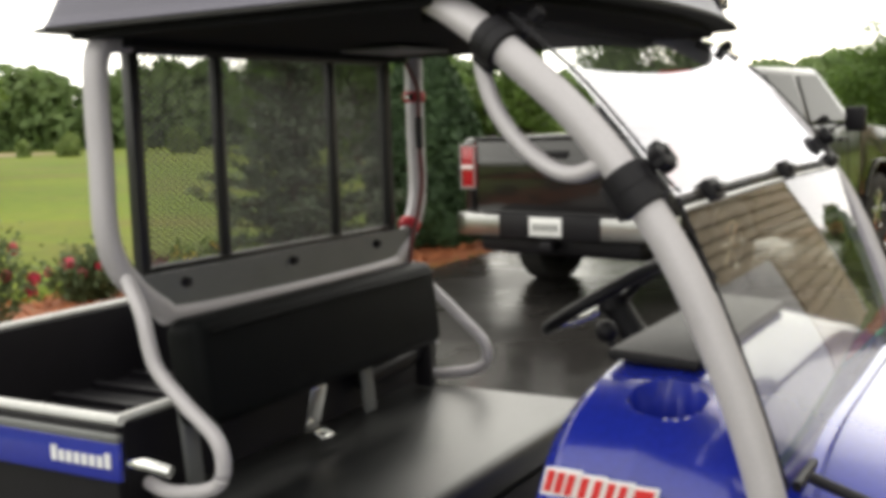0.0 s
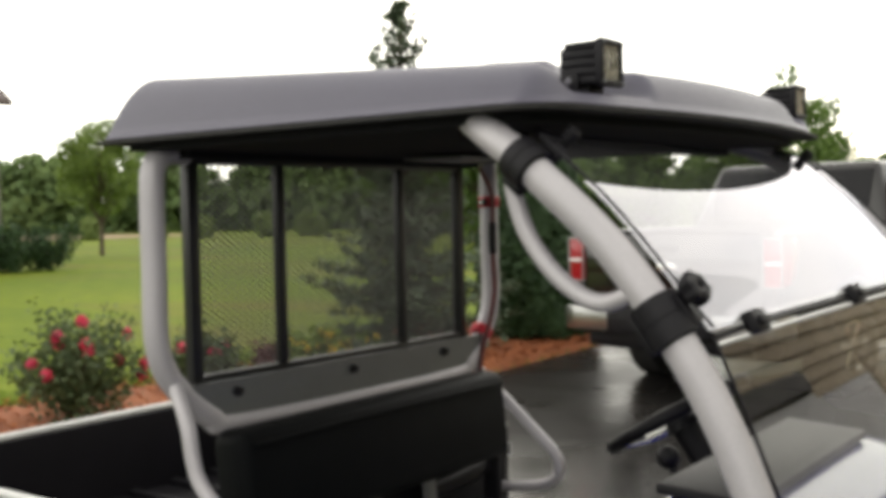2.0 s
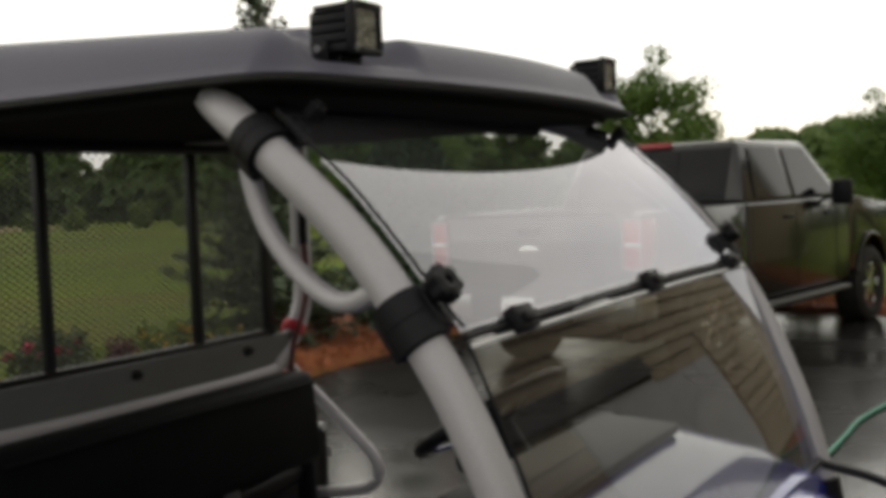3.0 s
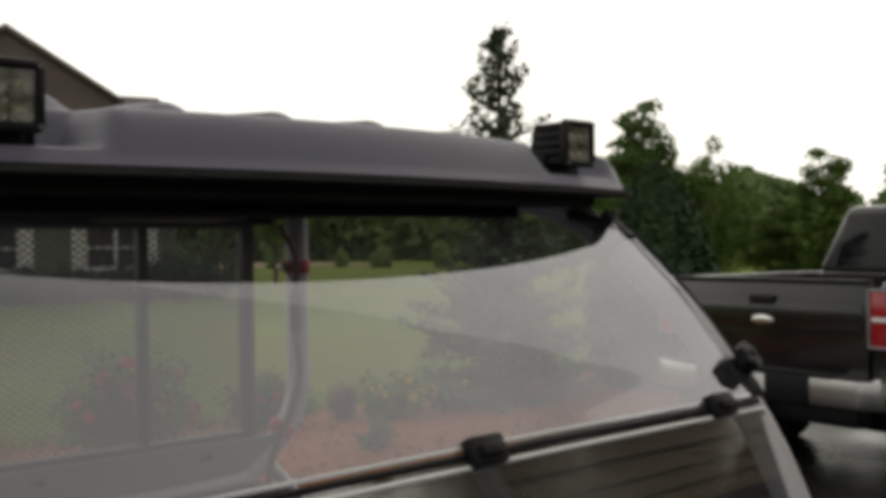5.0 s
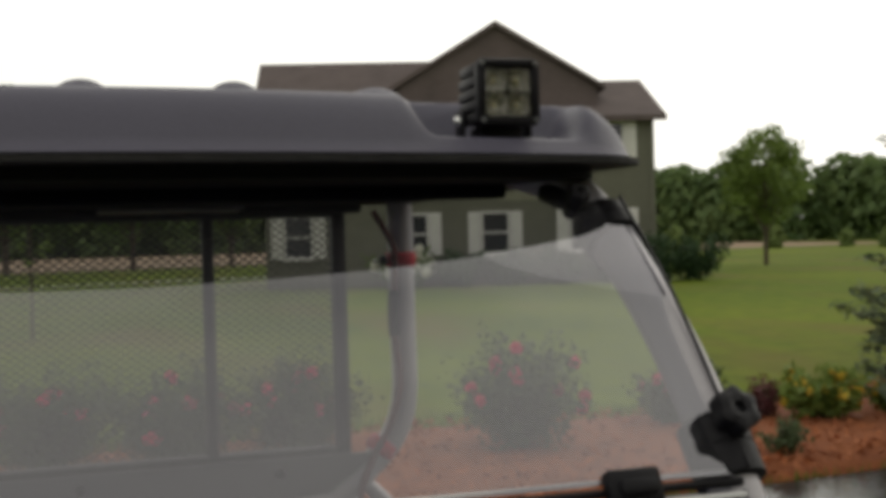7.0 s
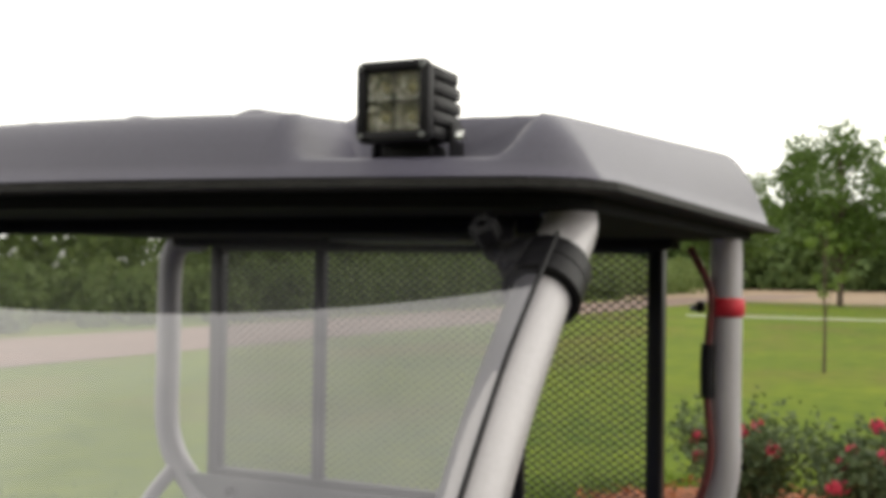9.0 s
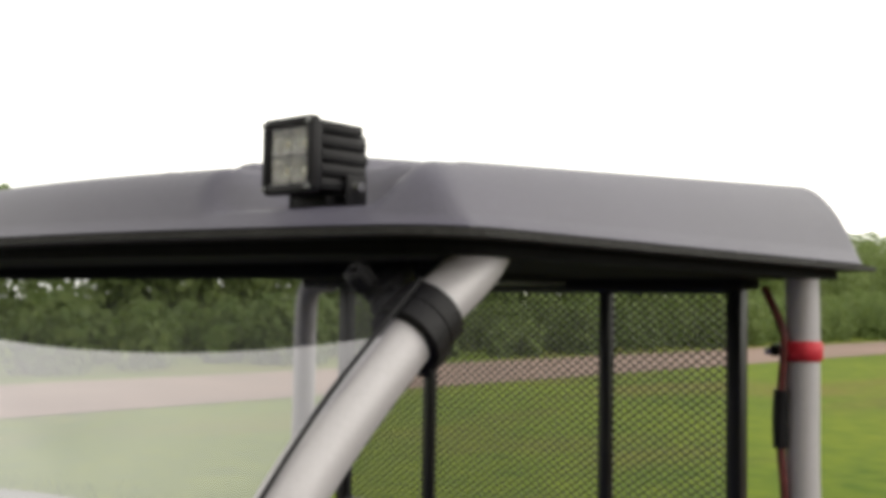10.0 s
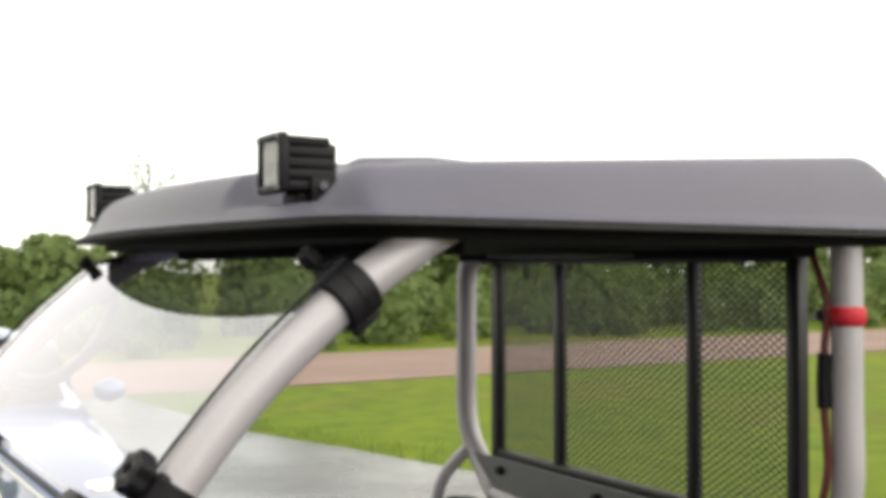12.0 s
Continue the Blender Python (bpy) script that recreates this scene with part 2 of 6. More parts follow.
def drying(m, y0, y1, wet, dry):
    """Still wet on one side of an uneven line across the drive, drier on the other."""
    nt = m.node_tree
    co = nt.nodes.new("ShaderNodeTexCoord")
    sep = nt.nodes.new("ShaderNodeSeparateXYZ")
    n = nt.nodes.new("ShaderNodeTexNoise")
    n.inputs["Scale"].default_value = 0.8
    n.inputs["Detail"].default_value = 4
    add = nt.nodes.new("ShaderNodeMath")
    add.operation = "MULTIPLY_ADD"
    add.inputs[1].default_value = 2.2
    r = nt.nodes.new("ShaderNodeMapRange")
    r.inputs["From Min"].default_value = y0 + 1.1
    r.inputs["From Max"].default_value = y1 + 1.1
    r.inputs["To Min"].default_value = wet
    r.inputs["To Max"].default_value = dry
    nt.links.new(co.outputs["Object"], sep.inputs[0])
    nt.links.new(co.outputs["Object"], n.inputs["Vector"])
    nt.links.new(n.outputs["Fac"], add.inputs[0])
    nt.links.new(sep.outputs["Y"], add.inputs[2])
    nt.links.new(add.outputs[0], r.inputs["Value"])
    nt.links.new(r.outputs[0], nt.nodes["Principled BSDF"].inputs["Specular IOR Level"])


drying(M_ASPHALT, 3.0, 4.4, 0.58, 0.05)


def patchy_colour(m, color, scale, lo, hi, amount, stretch=(1, 1, 1)):
    """Broad patches of another colour over a material."""
    nt = m.node_tree
    b = nt.nodes["Principled BSDF"]
    old = b.inputs["Base Color"].links[0].from_socket
    co = nt.nodes.new("ShaderNodeTexCoord")
    mp = nt.nodes.new("ShaderNodeMapping")
    mp.inputs["Scale"].default_value = stretch
    n = nt.nodes.new("ShaderNodeTexNoise")
    n.inputs["Scale"].default_value = scale
    n.inputs["Detail"].default_value = 6
    r = nt.nodes.new("ShaderNodeMapRange")
    r.inputs["From Min"].default_value = lo
    r.inputs["From Max"].default_value = hi
    r.inputs["To Max"].default_value = amount
    mx = nt.nodes.new("ShaderNodeMixRGB")
    mx.inputs[2].default_value = (*color, 1)
    nt.links.new(co.outputs["Object"], mp.inputs["Vector"])
    nt.links.new(mp.outputs[0], n.inputs["Vector"])
    nt.links.new(n.outputs["Fac"], r.inputs["Value"])
    nt.links.new(r.outputs[0], mx.inputs[0])
    nt.links.new(old, mx.inputs[1])
    nt.links.new(mx.outputs[0], b.inputs["Base Color"])


patchy_colour(M_GRASS, (0.15, 0.115, 0.035), 0.28, 0.50, 0.66, 0.6, (0.5, 1.2, 1))
patchy_colour(M_ROAD, (0.16, 0.10, 0.08), 0.5, 0.45, 0.65, 0.5, (0.15, 1.6, 1))


# ---- building helpers ----
def empty(name, m=None):
    e = new(name)
    e.empty_display_size = 0.2
    if m is not None:
        e.matrix_world = m
    return e


def part(name, bm, material, parent=None, label="", smooth=None):
    me = bpy.data.meshes.new(name)
    bm.to_mesh(me)
    bm.free()
    me.materials.append(material)
    if smooth is not None:
        me.shade_smooth()
        if smooth < 180:
            me.set_sharp_from_angle(angle=radians(smooth))
    ob = new(name, me)
    if parent is not None:
        ob.parent = parent
    if label:
        tagged(ob, label)
    return ob


def raw(name, verts, faces, material, parent=None, label="", smooth=False):
    me = bpy.data.meshes.new(name)
    me.from_pydata(verts, [], faces)
    me.materials.append(material)
    if smooth:
        me.shade_smooth()
    ob = new(name, me)
    if parent is not None:
        ob.parent = parent
    if label:
        tagged(ob, label)
    return ob


def add_box(bm, cx, cy, cz, sx, sy, sz, rot=None, bevel=0.0, seg=2):
    r = bmesh.ops.create_cube(bm, size=1)
    vs = r["verts"]
    bmesh.ops.scale(bm, vec=(sx, sy, sz), verts=vs)
    if bevel:
        es = list({e for v in vs for e in v.link_edges})
        res = bmesh.ops.bevel(bm, geom=es, offset=bevel, segments=seg, affect="EDGES", profile=0.5)
        vs = list({v for f in res["faces"] for v in f.verts} | {v for v in vs if v.is_valid})
    if rot is not None:
        bmesh.ops.rotate(bm, cent=(0, 0, 0), matrix=rot, verts=vs)
    bmesh.ops.translate(bm, vec=(cx, cy, cz), verts=vs)
    return bm


def box(*a, **k):
    return add_box(bmesh.new(), *a, **k)


def rotm(rx=0, ry=0, rz=0):
    return Euler([radians(a) for a in (rx, ry, rz)]).to_matrix()


def smooth_path(pts, n=6):
    """Catmull-Rom through the points."""
    p = [Vector(q) for q in pts]
    p = [p[0] * 2 - p[1]] + p + [p[-1] * 2 - p[-2]]
    out = []
    for i in range(1, len(p) - 2):
        for k in range(n):
            t = k / n
            a, b, c, d = p[i - 1], p[i], p[i + 1], p[i + 2]
            out.append(0.5 * (2 * b + (c - a) * t + (2 * a - 5 * b + 4 * c - d) * t * t + (3 * b - a - 3 * c + d) * t ** 3))
    out.append(p[-2])
    return out


def add_tube(bm, pts, radius, seg=14, n=6, radii=None, cap=True):
    path = smooth_path(pts, n) if n > 1 else [Vector(q) for q in pts]
    rings = []
    up = Vector((0.31, 0.17, 0.93)).normalized()
    for i, q in enumerate(path):
        d = (path[min(i + 1, len(path) - 1)] - path[max(i - 1, 0)]).normalized()
        a = d.cross(up).normalized() if abs(d.dot(up)) < 0.98 else d.cross(Vector((1, 0, 0))).normalized()
        b = d.cross(a)
        r = radius if radii is None else radii[0] + (radii[1] - radii[0]) * i / (len(path) - 1)
        rings.append([bm.verts.new(q + (a * math.cos(2 * math.pi * k / seg) + b * math.sin(2 * math.pi * k / seg)) * r) for k in range(seg)])
    for r0, r1 in zip(rings, rings[1:]):
        for k in range(seg):
            bm.faces.new((r0[k], r0[(k + 1) % seg], r1[(k + 1) % seg], r1[k]))
    if cap:
        bm.faces.new(rings[0][::-1])
        bm.faces.new(rings[-1])
    bmesh.ops.recalc_face_normals(bm, faces=bm.faces)
    return bm


def tube(*a, **k):
    return add_tube(bmesh.new(), *a, **k)


def ring(center, axis, r_out, r_in, length, seg=24, bev=0.004):
    """A sleeve round an axis, with softened edges."""
    bm = bmesh.new()
    prof = [(r_in, -length / 2), (r_out - bev, -length / 2), (r_out, -length / 2 + bev), (r_out, length / 2 - bev),
            (r_out - bev, length / 2), (r_in, length / 2)]
    loops = []
    for r, h in prof:
        loops.append([bm.verts.new((r * math.cos(2 * math.pi * k / seg), r * math.sin(2 * math.pi * k / seg), h)) for k in range(seg)])
    for a, b in zip(loops, loops[1:] + loops[:1]):
        for k in range(seg):
            bm.faces.new((a[k], a[(k + 1) % seg], b[(k + 1) % seg], b[k]))
    q = Vector((0, 0, 1)).rotation_difference(Vector(axis)).to_matrix()
    bmesh.ops.rotate(bm, cent=(0, 0, 0), matrix=q, verts=bm.verts)
    bmesh.ops.translate(bm, vec=center, verts=bm.verts)
    bmesh.ops.recalc_face_normals(bm, faces=bm.faces)
    return bm


def prism(pts, lo, hi, axis="y", bevel=0.0):
    """A side outline, drawn in two axes, made thick along the third."""
    bm = bmesh.new()
    def at(a, b, c):
        return {"y": (a, c, b), "x": (c, a, b), "z": (a, b, c)}[axis]
    v0 = [bm.verts.new(at(a, b, lo)) for a, b in pts]
    v1 = [bm.verts.new(at(a, b, hi)) for a, b in pts]
    n = len(pts)
    bm.faces.new(v0)
    bm.faces.new(v1[::-1])
    for i in range(n):
        bm.faces.new((v0[i], v1[i], v1[(i + 1) % n], v0[(i + 1) % n]))
    bmesh.ops.recalc_face_normals(bm, faces=bm.faces)
    if bevel:
        es = [e for e in bm.edges if e.calc_face_angle(0) > radians(25)]
        bmesh.ops.bevel(bm, geom=es, offset=bevel, segments=2, affect="EDGES", profile=0.5)
    return bm


def sstep(a, b, x):
    t = np.clip((x - a) / (b - a), 0, 1)
    return t * t * (3 - 2 * t)


def cards(rng, centers, normals, length, width, bend=0.0, shape=4):
    """Leaf blades: one folded blade for every centre, turned at random about its normal."""
    n = len(centers)
    c = np.asarray(centers, float)
    nn = np.asarray(normals, float)
    nn = nn / (np.linalg.norm(nn, axis=1, keepdims=True) + 1e-9)
    r = rng.normal(size=(n, 3))
    a = np.cross(nn, r)
    a /= np.linalg.norm(a, axis=1, keepdims=True) + 1e-9
    b = np.cross(nn, a)
    ln = (length * rng.uniform(0.6, 1.3, n))[:, None]
    wd = (width * rng.uniform(0.6, 1.3, n))[:, None]
    p0 = c - a * ln / 2
    p1 = c + b * wd / 2 + nn * bend * ln
    p2 = c + a * ln / 2
    p3 = c - b * wd / 2 + nn * bend * ln
    v = np.stack([p0, p1, p2, p3], 1).reshape(-1, 3)
    f = np.arange(4 * n).reshape(-1, 4)
    return v, f


def leaf_mesh(name, v, f, material, parent=None, label=""):
    me = bpy.data.meshes.new(name)
    me.vertices.add(len(v))
    me.vertices.foreach_set("co", np.ascontiguousarray(v, dtype=np.float32).ravel())
    me.loops.add(f.size)
    me.loops.foreach_set("vertex_index", np.ascontiguousarray(f, dtype=np.int32).ravel())
    me.polygons.add(len(f))
    me.polygons.foreach_set("loop_start", np.arange(0, f.size, f.shape[1], dtype=np.int32))
    me.update(calc_edges=True)
    me.validate()
    me.materials.append(material)
    ob = new(name, me)
    if parent is not None:
        ob.parent = parent
    if label:
        tagged(ob, label)
    return ob


# ---- ground ----
def sheet(name, pts, z, material, thick=0.0, label="", cat="", kind="structure"):
    bm = bmesh.new()
    vs = [bm.verts.new((x, y, z)) for x, y in pts]
    f = bm.faces.new(vs)
    if f.normal.z < 0:
        f.normal_flip()
    if thick:
        r = bmesh.ops.extrude_face_region(bm, geom=[f])
        bmesh.ops.translate(bm, vec=(0, 0, -thick), verts=[g for g in r["geom"] if isinstance(g, bmesh.types.BMVert)])
        bmesh.ops.recalc_face_normals(bm, faces=bm.faces)
    ob = part(name, bm, material)
    return tagged(ob, label, cat, kind=kind)


g_bm = bmesh.new()
bmesh.ops.create_grid(g_bm, x_segments=8, y_segments=8, size=900)
ground = tagged(part("ground", g_bm, M_GRASS), "mown green lawn reaching to the far woods", "lawn", kind="structure")

drive_edge = [(-2.3, -12.4), (-2.6, -8.6), (-3.0, -7.2), (-3.4, -5.4), (-3.6, -3.0), (-3.6, 0.0), (-3.7, 2.2), (-3.75, 4.0),
              (-3.9, 6.0), (-4.0, 8.5), (-3.95, 11.0), (-3.8, 12.5), (-1.5, 12.5), (-1.35, 10.85)]
driveway = sheet("driveway", drive_edge + [(4.3, 10.6), (4.3, 1.0), (7.5, 0.5), (7.5, -12.4)], 0.012, M_ASPHALT, 0.06,
                 "dark damp asphalt driveway", "driveway")
road = sheet("road", [(160, -12.5), (160, -17.6), (-60, -17.6), (-95, -14.0), (-95, -9.0), (-60, -12.5)], 0.015, M_ROAD, 0.0,
             "reddish gravel road beyond the lawn", "road")
field = sheet("field", [(-66, -30), (-66, 60), (-150, 60), (-150, -30)], 0.012, M_FIELD, 0.0, "bare tan field far behind the lawn", "field")
sheet("path", [(-41, -9), (-41.9, -9), (-45.9, 24), (-45, 24)], 0.012, M_PATH, 0.0, "narrow pale concrete path across the lawn", "path")

# ---- the utility vehicle ----
# Its own heights are counted from 0.2 m under the ground.
utv = tagged(empty("utility_vehicle", pose(0, 0, -0.20)),
             "blue and black utility vehicle with grey roof parked on asphalt", "utility vehicle")


def roof_front(y):
    c = np.clip((np.abs(y) - 0.555) / 0.0705, 0, 1)
    return 0.885 + 0.08 * (1 - (y / 0.62) ** 2) - 0.065 * (1 - np.sqrt(1 - c * c))


def roof_height(x, y):
    front = roof_front(y)
    def rise(s, w):
        t = np.clip((s - 0.010) / w, 0, 1)
        return 1 - (1 - t) ** 2.9
    side = np.maximum(rise(0.625 - np.abs(y), 0.080), 0.02)
    rear = np.maximum(rise(x + 0.125, 0.085), 0.02)
    fore = np.maximum(rise(front - x, 0.070), 0.02)
    h = 0.065 + 0.059 * np.clip((0.85 - x) / 0.95, 0, 1) + 0.006 * (1 - (y / 0.62) ** 2)
    soft = (side ** -5.0 + rear ** -5.0 + fore ** -5.0 - 2) ** (-1 / 5.0)
    z = 1.880 + h * soft
    for yc, hi in ((-0.34, 0.024), (-0.17, 0.024), (0.0, 0.024), (0.17, 0.024), (0.34, 0.020)):
        z = z + hi * np.sqrt(np.clip(1 - ((y - yc) / 0.033) ** 2, 0, 1)) * np.clip((x - 0.42) / 0.20, 0, 1) * sstep(0.775, 0.725, x)
    for yc in (-0.452, 0.4285):
        cut = sstep(0.118, 0.084, np.abs(y - yc - 0.015)) * sstep(0.775, 0.800, x)
        z = z * (1 - cut) + np.minimum(z, 1.900) * cut
    return z


def taper(x):
    """The roof narrows a little to the rear."""
    return 0.985 + 0.015 * min(max((x + 0.125) / 0.9, 0), 1)


def build_roof():
    nx, ny = 130, 150
    v, f = [], []
    for i in range(nx + 1):
        for j in range(ny + 1):
            y = -0.625 + 1.25 * j / ny
            front = float(roof_front(y))
            x = -0.125 + (front + 0.125) * i / nx
            v.append((x, y * taper(x), float(roof_height(np.array(x), np.array(y)))))
    for i in range(nx):
        for j in range(ny):
            a = i * (ny + 1) + j
            f.append((a, a + ny + 1, a + ny + 2, a + 1))
    shell = raw("roof", v, f, M_ROOF, utv, "moulded dark grey plastic roof with ribs", smooth=True)
    # black edge trim and underside
    n = 24
    rim = [(-0.13, -0.622), (-0.13, 0.622)]
    rim += [(float(roof_front(y * 0.99)) + 0.004, y) for y in 0.63 * np.sin(np.linspace(math.pi / 2, -math.pi / 2, 2 * n))]
    part("edge_trim", prism([(float(a), float(b)) for a, b in rim], 1.8725, 1.8795, "z"), M_RUBBER, shell)
    inner = [(x - 0.05 if x > 0.5 else x + 0.06, y * 0.94) for x, y in rim]
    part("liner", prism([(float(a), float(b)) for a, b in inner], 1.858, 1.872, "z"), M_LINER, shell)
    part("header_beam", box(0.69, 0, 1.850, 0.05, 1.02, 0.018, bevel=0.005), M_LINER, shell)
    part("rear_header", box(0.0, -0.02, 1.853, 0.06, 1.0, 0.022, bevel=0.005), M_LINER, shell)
    part("label_plate", box(0.22, 0.12, 1.847, 0.16, 0.22, 0.005), M_PANEL, shell, "pale label plate under the roof")
    return shell


build_roof()


PZ = 1.9495    # height of the work lamps' middle


def build_pod(yc):
    """A cube-shaped work lamp with side fins, on a bracket."""
    bm = bmesh.new()
    add_box(bm, 0.8545, yc, PZ, 0.057, 0.064, 0.066, bevel=0.014, seg=3)
    pod = part("work_light", bm, M_BLACK, utv, "black cube-shaped work lamp with cooling fins", smooth=35)
    for k in range(5):
        back = 0.829 + 0.0018 * (k - 2) ** 2
        for s in (-1, 1):
            part("fin", box((back + 0.891) / 2, yc + s * 0.0315, PZ - 0.0268 + k * 0.0134, 0.891 - back, 0.0085, 0.0112, rot=rotm(0, 0, s * 2), bevel=0.0022, seg=2), M_BLACK, pod, smooth=35)
        part("rear_fin", box(0.829, yc - 0.024 + k * 0.012, PZ, 0.010, 0.0075, 0.050, bevel=0.002, seg=1), M_BLACK, pod, smooth=35)
    # square rim
    fr = bmesh.new()
    o, i_ = 0.0365, 0.0262
    for s in (-1, 1):
        add_box(fr, 0.896, yc + s * (o + i_) / 2, PZ, 0.014, o - i_, 2 * o - 0.006, bevel=0.0035, seg=2)
        add_box(fr, 0.896, yc, PZ + s * (o + i_) / 2, 0.014, 2 * o - 0.006, o - i_, bevel=0.0035, seg=2)
    part("bezel", fr, M_BLACK, pod, smooth=35)
    for a in (-1, 1):
        for b in (-1, 1):
            sc = bmesh.new()
            bmesh.ops.create_cone(sc, cap_ends=True, segments=10, radius1=0.0032, radius2=0.0026, depth=0.003,
                                  matrix=Matrix.Translation((0.904, yc + a * 0.0305, PZ + b * 0.0305)) @ pose(0, 0, 0, 0, 90, 0))
            part("screw", sc, M_PANEL, pod)
    # four bowls with a diode each
    for a in (-1, 1):
        for b in (-1, 1):
            bw = bmesh.new()
            c = Vector((0.8845, yc + a * 0.0130, PZ + b * 0.0130))
            prof = [(0.0033, 0.003), (0.0057, 0.005), (0.0090, 0.008), (0.0126, 0.013)]
            rings_ = []
            for r, h in prof:
                row = []
                for k in range(16):
                    t = 2 * math.pi * k / 16
                    p = min(r / max(abs(math.cos(t)), abs(math.sin(t))), r * 1.34) if r > 0.012 else r
                    row.append(bw.verts.new(c + Vector((h, p * math.cos(t), p * math.sin(t)))))
                rings_.append(row)
            bw.faces.new(rings_[0])
            for r0, r1 in zip(rings_, rings_[1:]):
                for k in range(16):
                    bw.faces.new((r0[k], r0[(k + 1) % 16], r1[(k + 1) % 16], r1[k]))
            part("reflector", bw, M_REFL, pod)
            dd = bmesh.new()
            bmesh.ops.create_icosphere(dd, subdivisions=1, radius=0.0045, matrix=Matrix.Translation(c + Vector((0.003, 0, 0))))
            part("diode", dd, M_LED, pod, "yellowish diode")
    raw("lens", [(0.8995, yc - i_, PZ - i_), (0.8995, yc + i_, PZ - i_), (0.8995, yc + i_, PZ + i_), (0.8995, yc - i_, PZ + i_)],
        [(0, 1, 2, 3)], M_LENS, pod, "clear lens")
    br = bmesh.new()
    add_box(br, 0.852, yc, 1.8995, 0.05, 0.080, 0.005, bevel=0.0015)
    add_box(br, 0.856, yc, 1.908, 0.036, 0.050, 0.014, bevel=0.003)
    for s in (-1, 1):
        add_box(br, 0.850, yc + s * 0.0395, 1.915, 0.026, 0.004, 0.036, bevel=0.001)
    part("bracket", br, M_BLACK, pod, smooth=35)
    for s in (-1, 1):
        sb = bmesh.new()
        bmesh.ops.create_cone(sb, cap_ends=True, segments=12, radius1=0.0065, radius2=0.005, depth=0.006,
                              matrix=Matrix.Translation((0.850, yc + s * 0.0445, 1.922)) @ pose(0, 0, 0, 90 * -s, 0, 0))
        part("bolt", sb, M_CHROME, pod, smooth=40)
    for q_ in [pod, *pod.children_recursive]:
        q_.data.transform(Matrix.Translation((0.012, 0, 0.006)))
    return pod


for yc in (-0.452, 0.4285):
    build_pod(yc)

# front tubes, which carry the windshield
TUBE_SIDE = [(0.655, 0.470, 1.902), (0.715, 0.530, 1.879), (0.780, 0.578, 1.850), (0.868, 0.599, 1.790), (0.988, 0.605, 1.685), (1.082, 0.609, 1.568), (1.150, 0.611, 1.455),
             (1.215, 0.612, 1.300), (1.257, 0.612, 1.160), (1.285, 0.610, 1.02)]


def star_knob(c, axis, r=0.0225):
    bm = bmesh.new()
    n = 40
    prof = [(0.55, -0.011), (0.96, -0.009), (1.0, 0.0), (0.96, 0.009), (0.6, 0.012), (0.28, 0.010), (0.25, 0.005)]
    loops = []
    for k_, h in prof:
        row = []
        for i in range(n):
            t = 2 * math.pi * i / n
            rr = r * k_ * (1 + (0.10 * math.cos(6 * t) if k_ > 0.5 else 0))
            row.append(bm.verts.new((rr * math.cos(t), rr * math.sin(t), h)))
        loops.append(row)
    for a, b in zip(loops, loops[1:]):
        for i in range(n):
            bm.faces.new((a[i], a[(i + 1) % n], b[(i + 1) % n], b[i]))
    bm.faces.new(loops[0][::-1])
    bm.faces.new(loops[-1])
    add_tube(bm, [(0, 0, -0.03), (0, 0, -0.008)], 0.009, seg=10, n=1)
    q = Vector((0, 0, 1)).rotation_difference(Vector(axis)).to_matrix()
    bmesh.ops.rotate(bm, cent=(0, 0, 0), matrix=q, verts=bm.verts)
    bmesh.ops.translate(bm, vec=c, verts=bm.verts)
    bmesh.ops.recalc_face_normals(bm, faces=bm.faces)
    return bm


